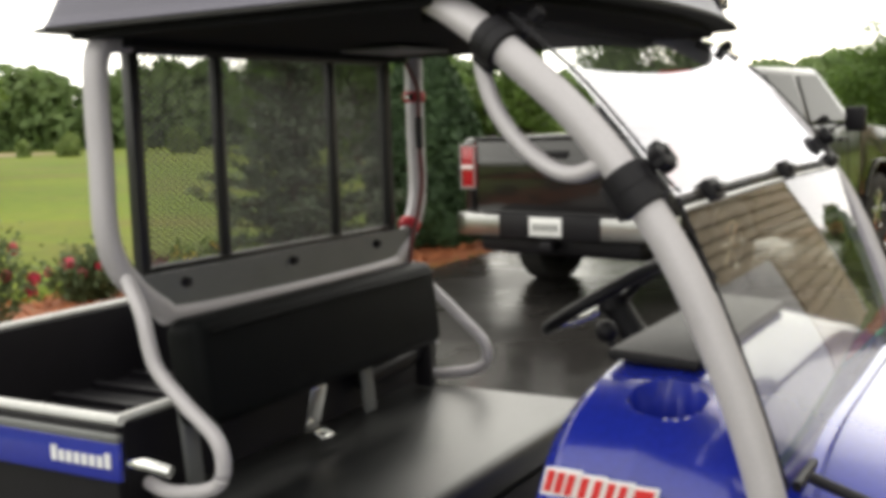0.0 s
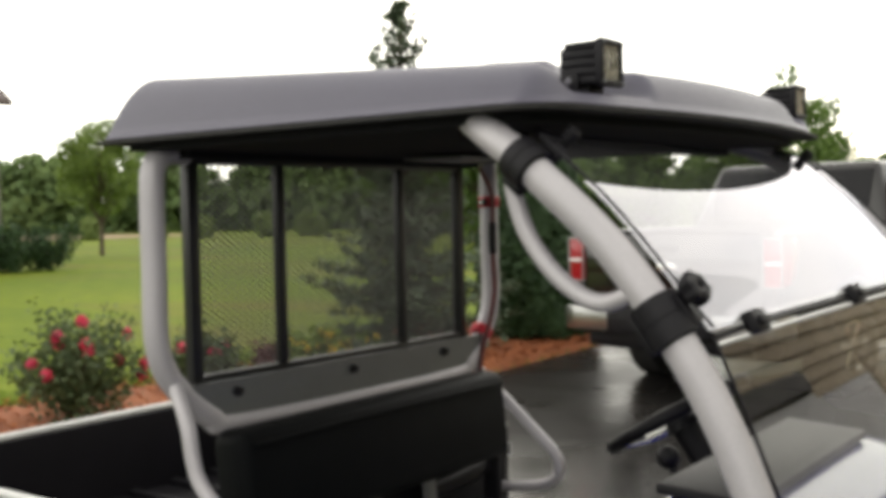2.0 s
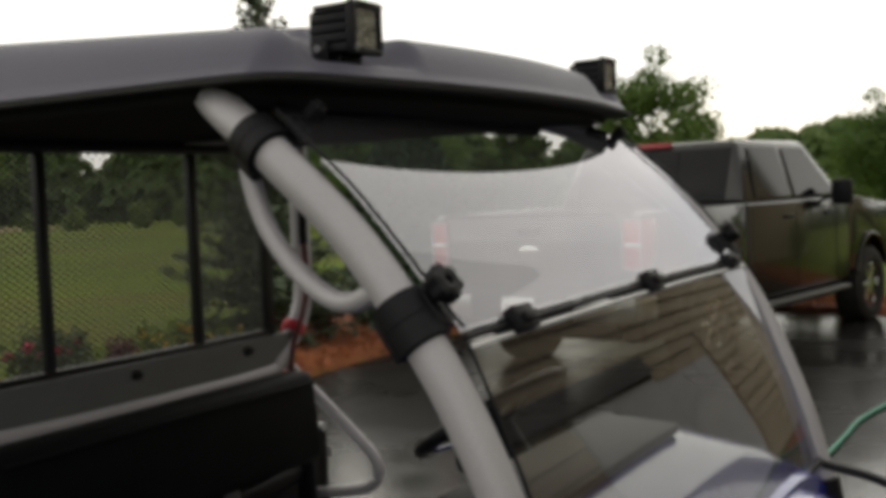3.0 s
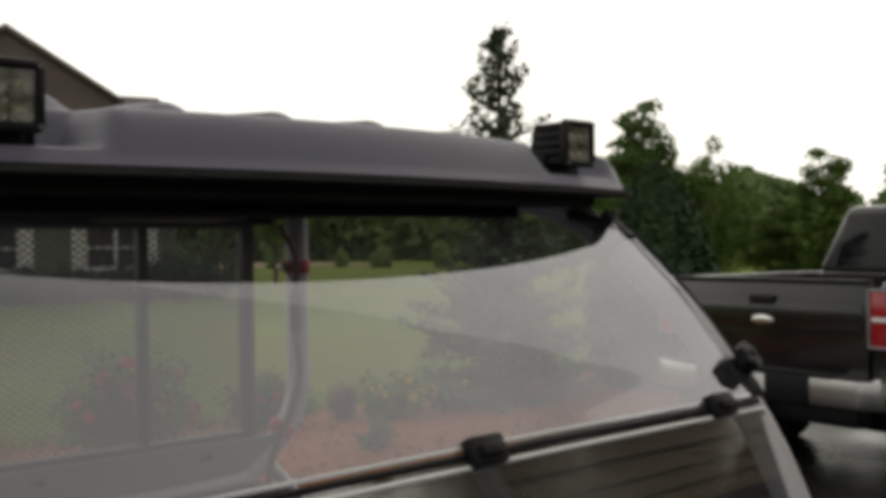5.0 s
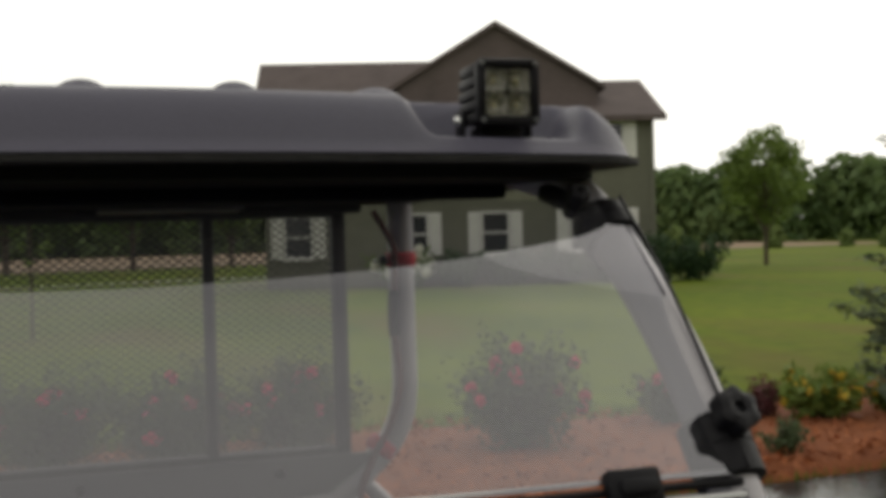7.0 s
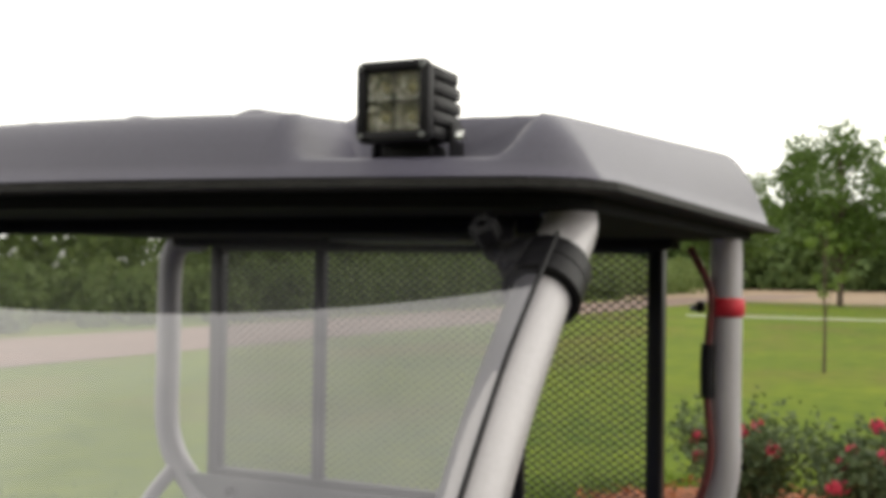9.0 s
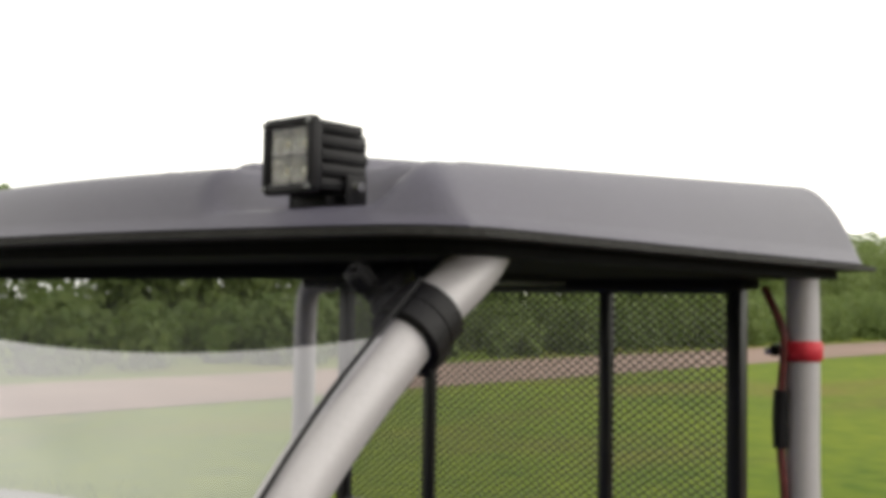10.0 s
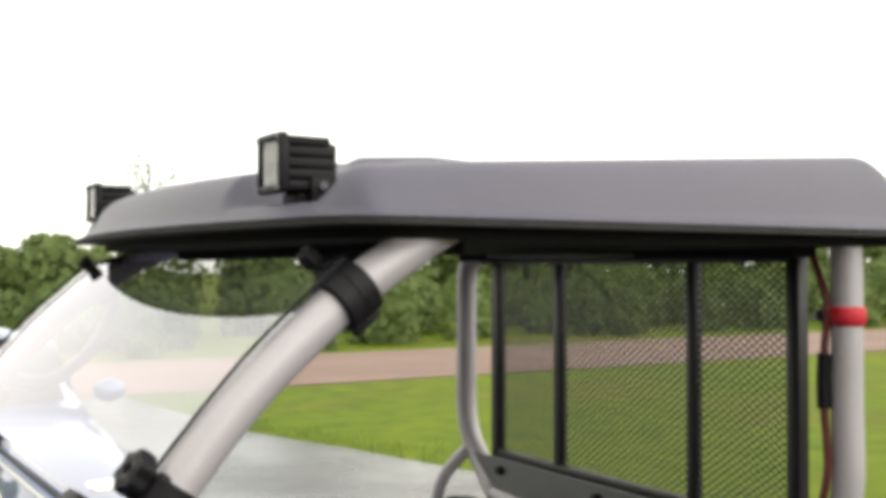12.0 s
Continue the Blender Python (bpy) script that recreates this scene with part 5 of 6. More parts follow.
for s in (-1, 1):
    part("side_window", prism([(-1.1, 0.88), (-0.65, 1.15), (0.15, 1.15), (0.7, 0.88)], s * 0.700, s * 0.712, "x"), M_TGLASS, bcar, "dark side window")
    mm = bmesh.new()
    bmesh.ops.create_uvsphere(mm, u_segments=16, v_segments=10, radius=0.5, matrix=Matrix.Translation((s * 0.93, 0.62, 0.88)) @ Matrix.Diagonal((0.20, 0.14, 0.14, 1)))
    part("door_mirror", mm, M_BCAR, bcar, "silver-blue door mirror", smooth=60)
    part("headlamp", box(s * 0.58, 2.06, 0.56, 0.28, 0.12, 0.10, rot=rotm(0, 0, -s * 18), bevel=0.03), M_CHROME, bcar, "clear headlamp", smooth=50)
    for y in (-1.32, 1.35):
        w_ = part("wheel", ring((s * 0.78, y, 0.31), (1, 0, 0), 0.31, 0.19, 0.20, seg=28, bev=0.02), M_RUBBER, bcar, smooth=50)
        part("rim", ring((s * 0.80, y, 0.31), (1, 0, 0), 0.19, 0.02, 0.14, seg=24), M_CHROME, w_, smooth=50)
part("grille", box(0, 2.20, 0.47, 0.62, 0.05, 0.10, bevel=0.015), M_BLACK, bcar)
part("nose_emblem", ring((0, 2.19, 0.60), (0, 0.8, 0.6), 0.055, 0.035, 0.02, seg=24), M_CHROME, bcar, "plain bright ring emblem", smooth=50)

# ---- garden hose ----
M_HOSE = mat("green_hose_rubber", (0.05, 0.30, 0.20), 0.4, var=0.12, scale=20)
hose = tagged(part("garden_hose", tube([(0.45, 3.5, 0.026), (0.55, 4.27, 0.026), (0.57, 4.84, 0.026), (0.59, 5.42, 0.026), (0.8, 6.4, 0.026), (1.2, 7.2, 0.026), (1.6, 8.4, 0.026), (2.3, 9.6, 0.026), (4.3, 10.6, 0.026)],
                                          0.014, seg=8), M_HOSE, smooth=60), "green garden hose lying on the drive", "hose")

# ---- planting bed ----
bed_edge = [(-3.64, 0.2), (-3.72, 2.2), (-3.78, 4.0), (-3.92, 6.0), (-4.02, 8.5), (-3.95, 10.4), (-5.0, 10.9), (-6.2, 10.0), (-6.9, 8.2), (-6.6, 6.6), (-6.1, 5.2),
            (-6.2, 3.6), (-6.4, 2.0), (-6.5, 0.4), (-6.3, -1.0), (-5.4, -1.5), (-4.4, -1.0)]


def inside(px, py, poly):
    c = np.zeros(px.shape, bool)
    n = len(poly)
    for i in range(n):
        x0, y0 = poly[i]
        x1, y1 = poly[(i + 1) % n]
        hit = ((y0 > py) != (y1 > py)) & (px < (x1 - x0) * (py - y0) / (y1 - y0 + 1e-12) + x0)
        c ^= hit
    return c


def build_bed():
    bm = bmesh.new()
    cx = sum(p[0] for p in bed_edge) / len(bed_edge)
    cy = sum(p[1] for p in bed_edge) / len(bed_edge)
    pts = smooth_path([(x, y, 0) for x, y in bed_edge + bed_edge[:1]], 4)[:-1]
    outer = [bm.verts.new((p.x, p.y, -0.02)) for p in pts]
    lip = [bm.verts.new((p.x * 0.97 + (-5.1) * 0.03, p.y * 0.985 + cy * 0.015, 0.05)) for p in pts]
    inn = [bm.verts.new((p.x * 0.5 + (-5.15) * 0.5, p.y * 0.93 + cy * 0.07, 0.10)) for p in pts]
    n = len(pts)
    for a, b in ((outer, lip), (lip, inn)):
        for k in range(n):
            bm.faces.new((a[k], a[(k + 1) % n], b[(k + 1) % n], b[k]))
    bm.faces.new(inn)
    bmesh.ops.triangulate(bm, faces=[f for f in bm.faces if len(f.verts) > 4])
    bmesh.ops.recalc_face_normals(bm, faces=bm.faces)
    bed_ob = tagged(part("mulch_bed", bm, M_MULCH, smooth=60), "orange-brown wood mulch planting bed", "planting bed", kind="structure")
    rng = np.random.default_rng(5)
    n = 9000
    px, py = rng.uniform(-6.9, -3.6, n), rng.uniform(-1.5, 10.8, n)
    ok = inside(px, py, bed_edge)
    px, py = px[ok], py[ok]
    c = np.stack([px, py, 0.085 + rng.uniform(-0.02, 0.04, len(px))], 1)
    nn = rng.normal(size=c.shape) * 0.5 + np.array((0, 0, 1.0))
    v, f = cards(rng, c, nn, 0.085, 0.03, 0.08)
    tagged(leaf_mesh("mulch_chips", v, f, M_CHIP), "loose orange wood chips", "mulch", kind="stuff")


build_bed()


def build_strip():
    """A narrow mulch strip across the end of the drive."""
    edge = [(-1.35, 10.88), (0.6, 10.78), (2.4, 10.72), (4.28, 10.66), (4.28, 12.15), (2.2, 12.2), (0.4, 12.3), (-1.2, 12.3)]
    bm = bmesh.new()
    lo = [bm.verts.new((x, y, -0.02)) for x, y in edge]
    hi = [bm.verts.new((x * 0.97 + 0.04, (y - 11.5) * 0.85 + 11.5, 0.07)) for x, y in edge]
    for k in range(len(edge)):
        q = (k + 1) % len(edge)
        bm.faces.new((lo[k], lo[q], hi[q], hi[k]))
    bm.faces.new(hi)
    bmesh.ops.recalc_face_normals(bm, faces=bm.faces)
    tagged(part("mulch_strip", bm, M_MULCH), "narrow strip of orange mulch at the drive's end", "planting bed", kind="structure")
    rng = np.random.default_rng(15)
    n = 2600
    c = np.stack([rng.uniform(-1.2, 4.2, n), rng.uniform(10.95, 12.15, n), 0.075 + rng.uniform(-0.01, 0.03, n)], 1)
    v, f = cards(rng, c, rng.normal(size=c.shape) * 0.5 + np.array((0, 0, 1.0)), 0.085, 0.03, 0.08)
    tagged(leaf_mesh("mulch_chips", v, f, M_CHIP), "loose orange wood chips", "mulch", kind="stuff")


build_strip()


# ---- plants ----
def tree(name, height, crown_r, crown_lo, leaf_n, leaf_len, material, seed, clumps=60, lean=0.0, squash=1.0, trunk_r=None):
    """A broadleaf tree: tapered trunk, limbs, and leaves in uneven clumps."""
    rng = np.random.default_rng(seed)
    root = empty(name)
    tr = trunk_r or height * 0.017
    bm = bmesh.new()
    top = height * 0.86
    add_tube(bm, [(0, 0, -0.1), (lean * 0.3, 0.02 * height * 0.2, height * 0.3), (lean * 0.7, -0.01, height * 0.6), (lean, 0, top)], tr, seg=9, n=4, radii=(tr, tr * 0.2))
    centers = []
    zc, hz = (crown_lo + height) / 2, (height - crown_lo) / 2
    for k in range(clumps):
        d = rng.normal(size=3)
        d /= np.linalg.norm(d)
        rr = rng.uniform(0.35, 1.0) ** 0.6 * (0.82 + 0.3 * rng.random())
        taper = 1.0 - 0.35 * max(d[2], 0)
        centers.append((d[0] * crown_r * rr * taper + lean * 0.6, d[1] * crown_r * rr * taper, zc + d[2] * hz * rr * squash))
    for c in centers[::3]:
        z0 = max(crown_lo * 0.7, c[2] - 0.3 * height * rng.uniform(0.6, 1.1))
        z0 = min(z0, top * 0.95)
        s = Vector((lean * z0 / top, 0, z0))
        e = Vector(c)
        add_tube(bm, [s, s.lerp(e, 0.5) + Vector((0, 0, 0.05 * height * 0.3)), e], tr * 0.3, seg=5, n=2, radii=(tr * 0.38, tr * 0.07), cap=False)
    part("trunk", bm, M_BARK, root, "brown trunk and limbs", smooth=60)
    per = leaf_n // clumps
    allc, alln = [], []
    for c in centers:
        cr = crown_r * rng.uniform(0.20, 0.36)
        p = rng.normal(size=(per, 3))
        p /= np.linalg.norm(p, axis=1, keepdims=True)
        q = p * (rng.uniform(0.15, 1.0, per) ** 0.45)[:, None] * cr * np.array((1, 1, 0.75))
        allc.append(q + np.array(c))
        alln.append(p * 0.7 + rng.normal(size=(per, 3)) * 0.6 + np.array((0, 0, 0.5)))
    v, f = cards(rng, np.concatenate(allc), np.concatenate(alln), leaf_len, leaf_len * 0.6, 0.12)
    leaf_mesh("crown", v, f, material, root, "leafy green crown")
    return root


def conifer(name, height, radius, material, seed, tiers=34, per=11, droop=0.18, needles=26, needle=0.17):
    rng = np.random.default_rng(seed)
    root = empty(name)
    bm = bmesh.new()
    add_tube(bm, [(0, 0, -0.05), (0.02, 0, height * 0.5), (0, 0.01, height * 0.97)], 0.07, seg=9, n=4, radii=(height * 0.018, 0.012))
    cs, ns = [], []
    for i in range(tiers):
        u = i / (tiers - 1)
        z = 0.22 + (height - 0.35) * u
        R = radius * (1 - u) ** 0.90 * rng.uniform(0.85, 1.08) + 0.07
        cnt = max(4, int(per * (1 - 0.6 * u)))
        off = rng.uniform(0, 6.28)
        for k in range(cnt):
            a = off + 6.283 * k / cnt + rng.uniform(-0.2, 0.2)
            r = R * rng.uniform(0.55, 1.22)
            rise = 0.55 * u - droop * (1 - u)
            zb = z + rng.uniform(-0.5, 0.5) * (height - 0.35) / tiers * 1.3
            s = Vector((0, 0, zb))
            e = Vector((math.cos(a) * r, math.sin(a) * r, zb + r * (rise + rng.uniform(-0.10, 0.12)) + 0.10 * r))
            m_ = s.lerp(e, 0.55) + Vector((0, 0, -0.10 * r))
            add_tube(bm, [s, m_, e], 0.012, seg=4, n=2, radii=(0.016, 0.004), cap=False)
            nn_ = int(needles * (0.35 + 0.65 * r / radius) * (1 - 0.45 * u))
            t = rng.uniform(0.12, 1.04, nn_)
            base = np.outer(1 - t, (0, 0, zb)) + np.outer(t, e) + np.outer(np.sin(np.clip(t, 0, 1) * math.pi), (0, 0, -0.07 * r))
            side = np.array((-math.sin(a), math.cos(a), 0))
            w = (1.05 - 0.75 * t) * (0.30 * r * (1 - u) + 0.05)
            base = base + side * (rng.uniform(-1, 1, nn_) * w)[:, None] + np.array((0, 0, 1)) * rng.normal(0, 0.035, nn_)[:, None]
            cs.append(base)
            ns.append(np.tile((0.0, 0.0, 1.0), (nn_, 1)) + rng.normal(size=(nn_, 3)) * 0.45)
    cs, ns = np.concatenate(cs), np.concatenate(ns)
    part("trunk", bm, M_BARK, root, "brown trunk and boughs", smooth=60)
    v, f = cards(rng, cs, ns, needle, needle * 0.36, 0.06)
    leaf_mesh("crown", v, f, material, root, "grey-green needled boughs")
    return root


spruce = conifer("spruce_tree", 3.72, 1.04, M_SPRUCE, 11, tiers=26, per=11, needles=90, needle=0.12)
spruce.matrix_world = pose(-5.22, 6.75, 0.06)
tagged(spruce, "grey-green young spruce standing in orange mulch", "spruce tree")


def arborvitae():
    rng = np.random.default_rng(3)
    root = empty("arborvitae", pose(-4.75, 8.65, 0.05))
    part("trunk", tube([(0, 0, -0.05), (0.01, 0, 1.0), (0, 0, 2.1)], 0.05, seg=8, radii=(0.06, 0.01)), M_BARK, root, smooth=60)
    n = 15000
    z = 0.1 + 2.25 * rng.random(n) ** 1.15
    u = z / 2.36
    R = 0.66 * np.sin(np.clip(0.28 + 0.72 * u, 0, 1) * math.pi) ** 0.7 + 0.02
    a = rng.uniform(0, 6.283, n)
    rr = R * (1 - 0.35 * rng.random(n) ** 2) * (1 + 0.09 * np.sin(a * 7 + z * 5) + 0.06 * np.sin(a * 13 - z * 9))
    c = np.stack([np.cos(a) * rr, np.sin(a) * rr, z], 1)
    nn = np.stack([np.cos(a), np.sin(a), 0.2 + 0 * a], 1) + rng.normal(size=(n, 3)) * 0.55
    v, f = cards(rng, c, nn, 0.13, 0.06, 0.05)
    leaf_mesh("crown", v, f, M_ARBOR, root, "dense dark green sprays")
    tagged(root, "dense dark green arborvitae in the mulch bed", "evergreen shrub")


arborvitae()


def bush(name, x, y, z, w, h, n, leaf, material, seed, flower=None, nf=0, fsize=0.03, label="", cat="shrub", group="", flabel="", lift=0.15):
    rng = np.random.default_rng(seed)
    root = empty(name, pose(x, y, z, 0, 0, seed * 37))
    st = bmesh.new()
    tips = []
    for k in range(18):
        a, r = rng.uniform(0, 6.283), rng.uniform(0.25, 0.95) * w
        e = Vector((math.cos(a) * r, math.sin(a) * r, h * rng.uniform(0.55, 1.0) * (1 - 0.35 * (r / w) ** 2)))
        tips.append(e)
        add_tube(st, [(0.03 * math.cos(a), 0.03 * math.sin(a), -0.05), (e.x * 0.45, e.y * 0.45, e.z * 0.6), e], 0.006, seg=5, n=2, radii=(0.009, 0.003), cap=False)
    part("branching", st, M_BARK, root, smooth=60)
    k = rng.integers(0, 18, n)
    t = rng.uniform(0.25, 1.05, n)
    tp = np.array([tuple(q) for q in tips])[k]
    c = tp * np.stack([t ** 0.8, t ** 0.8, t], 1) + rng.normal(size=(n, 3)) * np.array((0.13 * w, 0.13 * w, 0.10 * h))
    c[:, 2] = np.abs(c[:, 2]) + 0.01
    v, f = cards(rng, c, rng.normal(size=(n, 3)) + np.array((0, 0, 0.6)), leaf, leaf * 0.62, 0.12)
    leaf_mesh("foliage", v, f, material, root)
    if flower is not None:
        heads = []
        for q in range(3):
            u = rng.normal(size=(16, 3))
            u /= np.linalg.norm(u, axis=1, keepdims=True)
            v, f = cards(rng, u * fsize * 0.6, u, fsize * 1.7, fsize * 1.5, 0.15)
            heads.append(leaf_mesh("bloom", v, f, flower, root, flabel))
        for q in range(nf):
            b = tips[rng.integers(0, 18)]
            b = Vector((b.x * rng.uniform(0.75, 1.15), b.y * rng.uniform(0.75, 1.15), b.z * rng.uniform(0.6, 1.0) + lift * rng.uniform(0.1, 1)))
            o = heads[q]if q < 3 else new("bloom", heads[q % 3].data)
            o.parent = root
            o.location = b
            o.rotation_euler = (0, 0, rng.uniform(0, 6.28))
            if flabel:
                tagged(o, flabel)
    return tagged(root, label, cat, group)


ROSES = [(-5.1, 2.75, 0.60, 0.80), (-5.5, 4.25, 0.36, 0.52), (-5.75, 1.3, 0.50, 0.70), (-5.2, 0.45, 0.55, 0.72), (-5.55, -0.35, 0.60, 0.78)]
for i, (x, y, w, h) in enumerate(ROSES):
    bush("rose_bush", x, y, 0.06, w, h, 3400, 0.055, M_ROSEL, 21 + i, M_ROSE, 11, 0.044, "rose bush with red and pink blooms in mulch", "rose bush", "rose bushes in the bed", "red and pink blooms", 0.14)
bush("daylily_clump", -5.2, 5.3, 0.07, 0.34, 0.42, 900, 0.09, M_LEAF2, 41, M_YELLOW, 34, 0.035, "clump of yellow daylilies in orange mulch", "flowers", "", "yellow blooms", 0.08)
bush("daylily_clump", -5.15, 5.95, 0.07, 0.22, 0.30, 500, 0.08, M_LEAF2, 42, M_YELLOW, 12, 0.03, "small clump of yellow daylilies in mulch", "flowers", "", "yellow blooms", 0.08)
bush("barberry", -5.4, 4.95, 0.07, 0.20, 0.34, 900, 0.04, M_PURPLE, 43, None, 0, 0.03, "small dark red barberry in the mulch bed", "shrub")
bush("barberry", -5.2, 7.6, 0.07, 0.22, 0.32, 900, 0.04, M_PURPLE, 44, None, 0, 0.03, "small dark red barberry in the mulch bed", "shrub")
bush("low_shrub", -4.2, 4.3, 0.07, 0.17, 0.22, 700, 0.045, M_ROSEL, 45, None, 0, 0.03, "low green shrub in the mulch bed", "shrub")
bush("red_flower_clump", -0.62, 11.95, 0.05, 0.26, 0.62, 1100, 0.07, M_LEAF2, 48, M_ROSE, 12, 0.045, "clump of red flowers in orange mulch", "flowers", "", "red blooms", 0.15)
bush("low_shrub", -1.15, 12.05, 0.05, 0.30, 0.45, 1300, 0.06, M_LEAF, 49, None, 0, 0.03, "low green shrub in the mulch strip", "shrub")
bush("low_shrub", 0.35, 12.0, 0.05, 0.34, 0.42, 1300, 0.06, M_LEAF, 50, None, 0, 0.03, "low green shrub in the mulch strip", "shrub")
bush("garage_shrub", 3.6, 14.2, 0.0, 0.7, 1.6, 2600, 0.09, M_LEAF2, 46, None, 0, 0.03, "light green shrub beside the garage wing", "shrub")
bush("hydrangea", -29.5, 8.75, 0.0, 1.1, 1.15, 1500, 0.16, M_LEAF, 47, M_WHITEF, 60, 0.14, "white flowering hydrangea in front of the house", "shrub", "", "white blooms")
for i, (x, y) in enumerate([(-27.7, 14.8), (-27.4, 16.0), (-27.1, 17.2), (-28.6, 13.2), (-29.0, 11.8), (-29.3, 10.4)]):
    bush("foundation_shrub", x, y, 0.0, 0.95, 1.45 if i < 3 else 1.1, 2000, 0.15, M_ARBOR, 60 + i, None, 0, 0.03, "dark green shrub by the house wall", "shrub", "shrubs along the house")

lawn_tree = tree("lawn_tree", 6.0, 1.9, 1.7, 7000, 0.19, M_LEAF2, 5, clumps=80)
lawn_tree.matrix_world = pose(-36.0, 25.6, 0)
tagged(lawn_tree, "light green young tree on the lawn", "tree")
sap = tree("sapling", 2.6, 0.35, 1.2, 260, 0.10, M_LEAF2, 6, clumps=14, trunk_r=0.03)
sap.matrix_world = pose(-17.5, -1.2, 0)
tagged(sap, "thin young sapling on the lawn", "tree")

tall_a = tree("field_tree", 10.5, 4.0, 2.2, 10000, 0.32, M_LEAF, 7, clumps=100)
tall_a.matrix_world = pose(-62, -5.2, 0)
tall_b = tree("field_tree", 9.6, 3.4, 2.0, 9000, 0.30, M_LEAF, 8, clumps=90)
tall_b.matrix_world = pose(-65, 1.6, 0, 0, 0, 40)
for o in (tall_a, tall_b):
    tagged(o, "broad green tree at the edge of the lawn", "tree", "trees at the lawn's edge")
for m in (pose(-66, 7.5, 0, 0, 0, 120) @ Matrix.Scale(0.85, 4), pose(-70, -13, 0, 0, 0, 200), pose(-72, 14, 0, 0, 0, 10), pose(-74, 25, 0, 0, 0, 77)):
    c = copy_thing(tall_a, m)
    c.scale = (0.85, 0.85, 0.85)
# trees behind the truck and round the lawn, and three unseen ones for reflections
mid_a = tree("border_tree", 5.9, 1.25, 0.3, 9000, 0.17, M_LEAF, 9, clumps=100)
mid_a.matrix_world = pose(-17.2, 25.6, 0)
mid_b = tree("border_tree", 5.3, 2.3, 0.5, 12000, 0.19, M_LEAF, 10, clumps=120)
mid_b.matrix_world = pose(-9.2, 29.8, 0, 0, 0, 60)
for o in (mid_a, mid_b):
    tagged(o, "bushy green tree on the lawn's border", "tree", "trees on the lawn's border")
for src, x, y, r, w, h in [(mid_b, -16.3, 27.6, 20, 0.62, 0.84), (mid_a, -12.7, 28.3, 140, 0.85, 0.72), (mid_b, -4.5, 43, 140, 0.9, 0.85), (mid_a, -14.5, 29.5, 80, 1.1, 0.5),
                           (mid_b, 0.5, 45, 250, 1.0, 0.85), (mid_a, -29, 41, 170, 1.6, 1.1), (mid_b, -26.5, 39, 30, 0.9, 1.0), (mid_b, -35, 44, 300, 1.0, 1.15), (mid_a, -42, 52, 45, 1.7, 1.1),
                           # added out of view, only to darken what the lower windshield reflects
                           (mid_b, 9.8, -1.2, 70, 1.1, 1.0), (mid_b, 10.4, 1.9, 190, 0.9, 0.95), (mid_b, 10.6, -5.0, 310, 1.2, 1.1)]:
    c = copy_thing(src, pose(x, y, 0, 0, 0, r))
    c.scale = (w, w, h)


def leaf_band(name, rows, n, leaf, depth, material, seed, label, cat, wave=0.35, gap=2.2):
    """Far foliage along a line of (x, y, height): uneven mounds of leaves."""
    rng = np.random.default_rng(seed)
    P = np.array(rows, float)
    seg = np.linalg.norm(np.diff(P[:, :2], axis=0), axis=1)
    cum = np.concatenate([[0], np.cumsum(seg)])
    m = max(12, int(cum[-1] / gap))
    s = np.sort(rng.uniform(0, cum[-1], m))
    mx = np.interp(s, cum, P[:, 0]) + rng.uniform(-depth, depth, m)
    my = np.interp(s, cum, P[:, 1]) + rng.uniform(-depth, depth, m)
    mh = np.interp(s, cum, P[:, 2]) * rng.uniform(1 - wave, 1 + wave * 0.6, m)
    k = rng.integers(0, m, n)
    a = rng.uniform(0, 6.283, n)
    u = rng.random(n)
    R = mh[k] * 0.42 * np.sqrt(np.clip(1 - (2 * u - 0.85) ** 2 * 0.75, 0.05, 1)) * (1 + 0.25 * np.sin(a * 3 + k) * np.sin(u * 9 + k))
    rr = R * rng.uniform(0.55, 1.05, n)
    c = np.stack([mx[k] + np.cos(a) * rr, my[k] + np.sin(a) * rr, np.maximum(u * mh[k], 0.05)], 1)
    nn = np.stack([np.cos(a), np.sin(a), u], 1) + rng.normal(size=(n, 3)) * 0.6
    v, f = cards(rng, c, nn, leaf, leaf * 0.7, 0.1)
    return tagged(leaf_mesh(name, v, f, material), label, cat, kind="stuff")


leaf_band("far_woods", [(60, 60, 4.5), (20, 66, 4.3), (-20, 74, 4.2), (-38, 78, 4.6), (-50, 80, 6.8), (-80, 76, 7.2), (-105, 60, 7.2), (-125, 30, 8), (-135, 0, 9), (-130, -40, 9)],
          150000, 1.15, 4.0, M_FAR, 31, "far belt of green woods round the lawn", "woods", 0.3, 0.8)
leaf_band("roadside_woods", [(-130, -40, 9), (-95, -38, 7.5), (-70, -34, 6.6), (-48, -32, 5.9), (-30, -34, 5.3), (-20, -36, 5.0), (-14, -38, 3.2), (0, -42, 1.8), (20, -46, 1.7), (60, -50, 1.8)],
          120000, 0.44, 4.0, M_THICK, 32, "green scrub and low trees beyond the road", "woods", 0.25, 0.7)
leaf_band("roadside_thicket", [(-95, -24, 2.8), (-60, -23, 2.3), (-35, -22.5, 1.8), (-15, -23, 1.45), (5, -24, 1.2), (40, -25, 1.2)],
          90000, 0.26, 4.0, M_THICK, 33, "tangled green thicket beside the gravel road", "thicket", 0.3, 0.3)
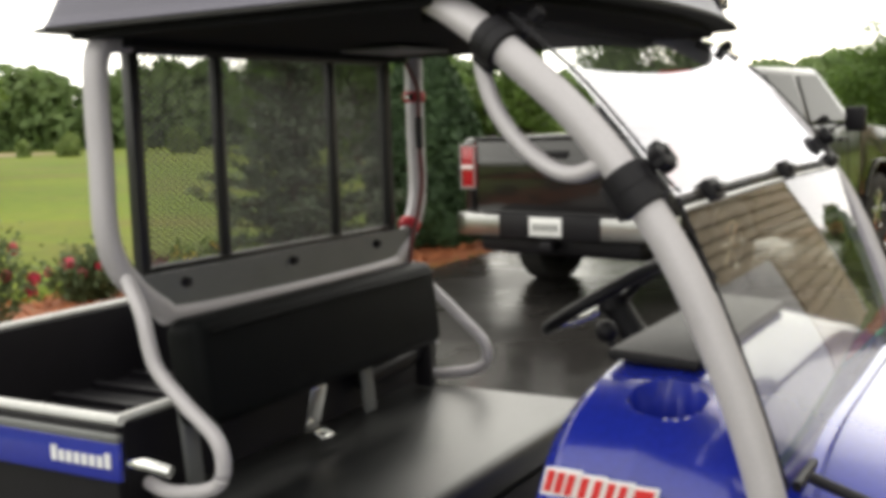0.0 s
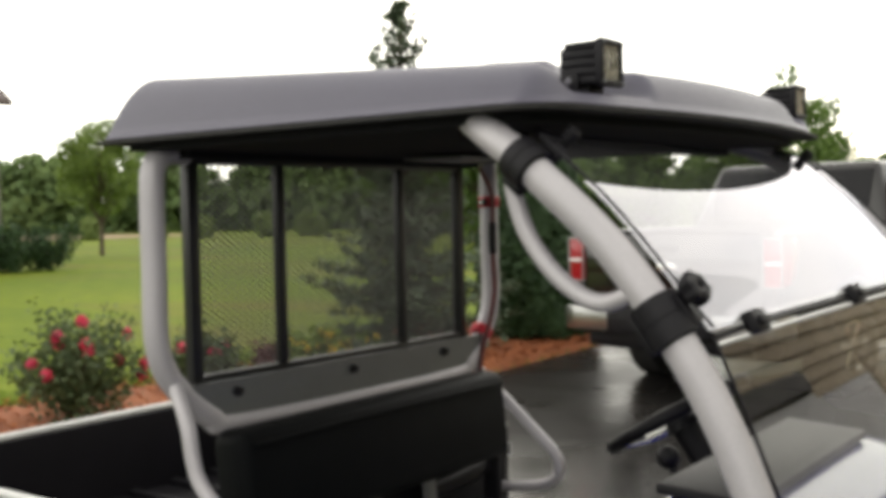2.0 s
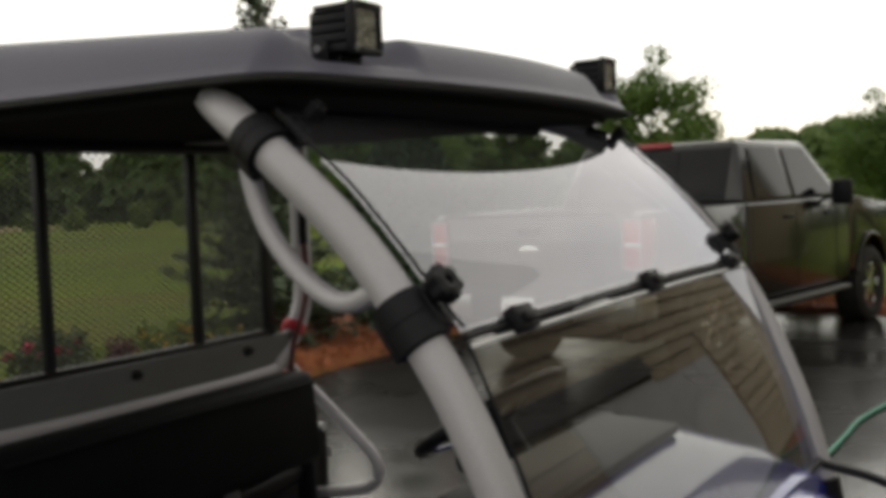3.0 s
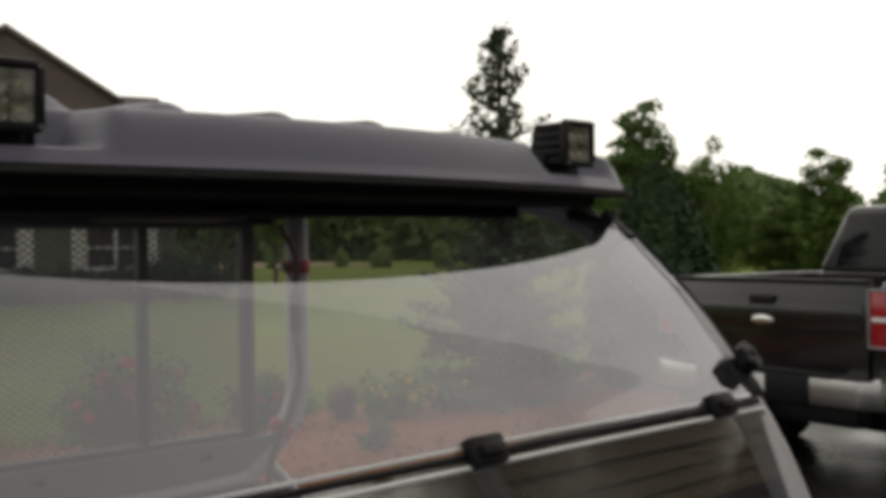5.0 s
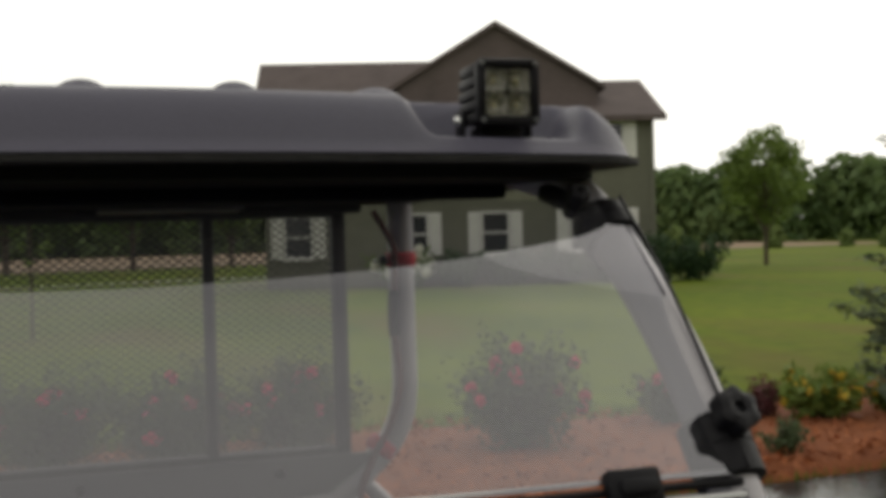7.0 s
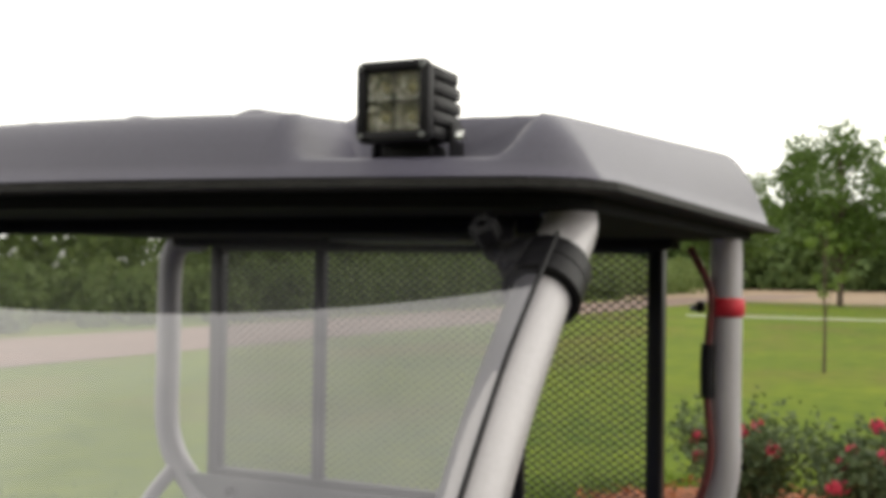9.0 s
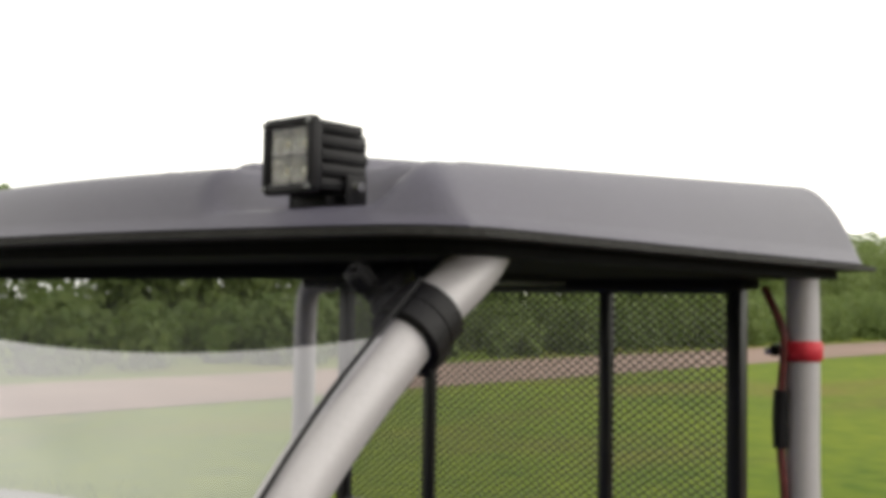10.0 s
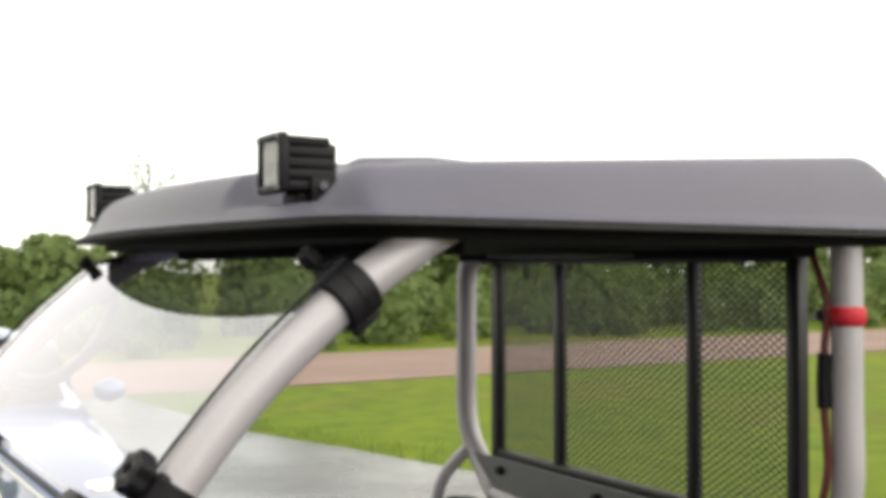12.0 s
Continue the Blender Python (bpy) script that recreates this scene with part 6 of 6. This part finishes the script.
leaf_band("tall_grass", [(-75, 28, 1.5), (-62, 44, 1.5), (-45, 56, 1.5), (-25, 60, 1.4), (0, 55, 1.4)], 16000, 0.4, 2.5, M_TALL, 34, "tall pale grass along the lawn's edge", "tall grass")
leaf_band("verge_grass", [(-80, -20.4, 1.05), (-40, -20.2, 0.95), (-15, -20.2, 0.85), (5, -20.0, 0.65), (40, -20, 0.6)], 60000, 0.22, 1.6, M_TALL, 35, "rank green verge along the road", "grass")
bare = tree("bare_tree", 6.8, 1.5, 3.6, 240, 0.2, M_LEAF, 15, clumps=40)
bare.matrix_world = pose(-11.6, -43.5, 0)
tagged(bare, "thin nearly bare tree beyond the road", "tree")


def grass_tufts(seed):
    """Longer blades left standing along the bed and the drive, thinning out into the lawn."""
    rng = np.random.default_rng(seed)
    n = 60000
    line = np.array([tuple(q)[:2] for q in smooth_path([(x, y, 0) for x, y in bed_edge + bed_edge[:1]], 8)] + drive_edge)
    k = rng.integers(0, len(line) - 1, n)
    t = rng.random(n)[:, None]
    xy = line[k] * (1 - t) + line[k + 1] * t + rng.normal(size=(n, 2)) * 0.35
    c = np.concatenate([xy, np.zeros((n, 1))], 1)
    bad = inside(c[:, 0], c[:, 1], bed_edge) | inside(c[:, 0], c[:, 1], drive_edge + [(4.3, 10.6), (4.3, 1.0), (7.5, 0.5), (7.5, -12.4)]) | (c[:, 1] < -12.3)
    c = c[~bad]
    n = len(c)
    a = rng.uniform(0, 6.283, n)
    h = rng.uniform(0.03, 0.09, n)
    d = np.stack([np.cos(a), np.sin(a), 0 * a], 1)
    tip = c + np.stack([-np.sin(a), np.cos(a), 0 * a], 1) * (rng.uniform(-0.04, 0.04, n))[:, None] + np.array((0, 0, 1)) * h[:, None]
    v = np.stack([c - d * 0.005, c + d * 0.005, tip], 1).reshape(-1, 3)
    return tagged(leaf_mesh("grass_tufts", v, np.arange(3 * n).reshape(-1, 3), M_BLADE), "longer green blades along the lawn's edge", "grass", kind="stuff")


grass_tufts(51)
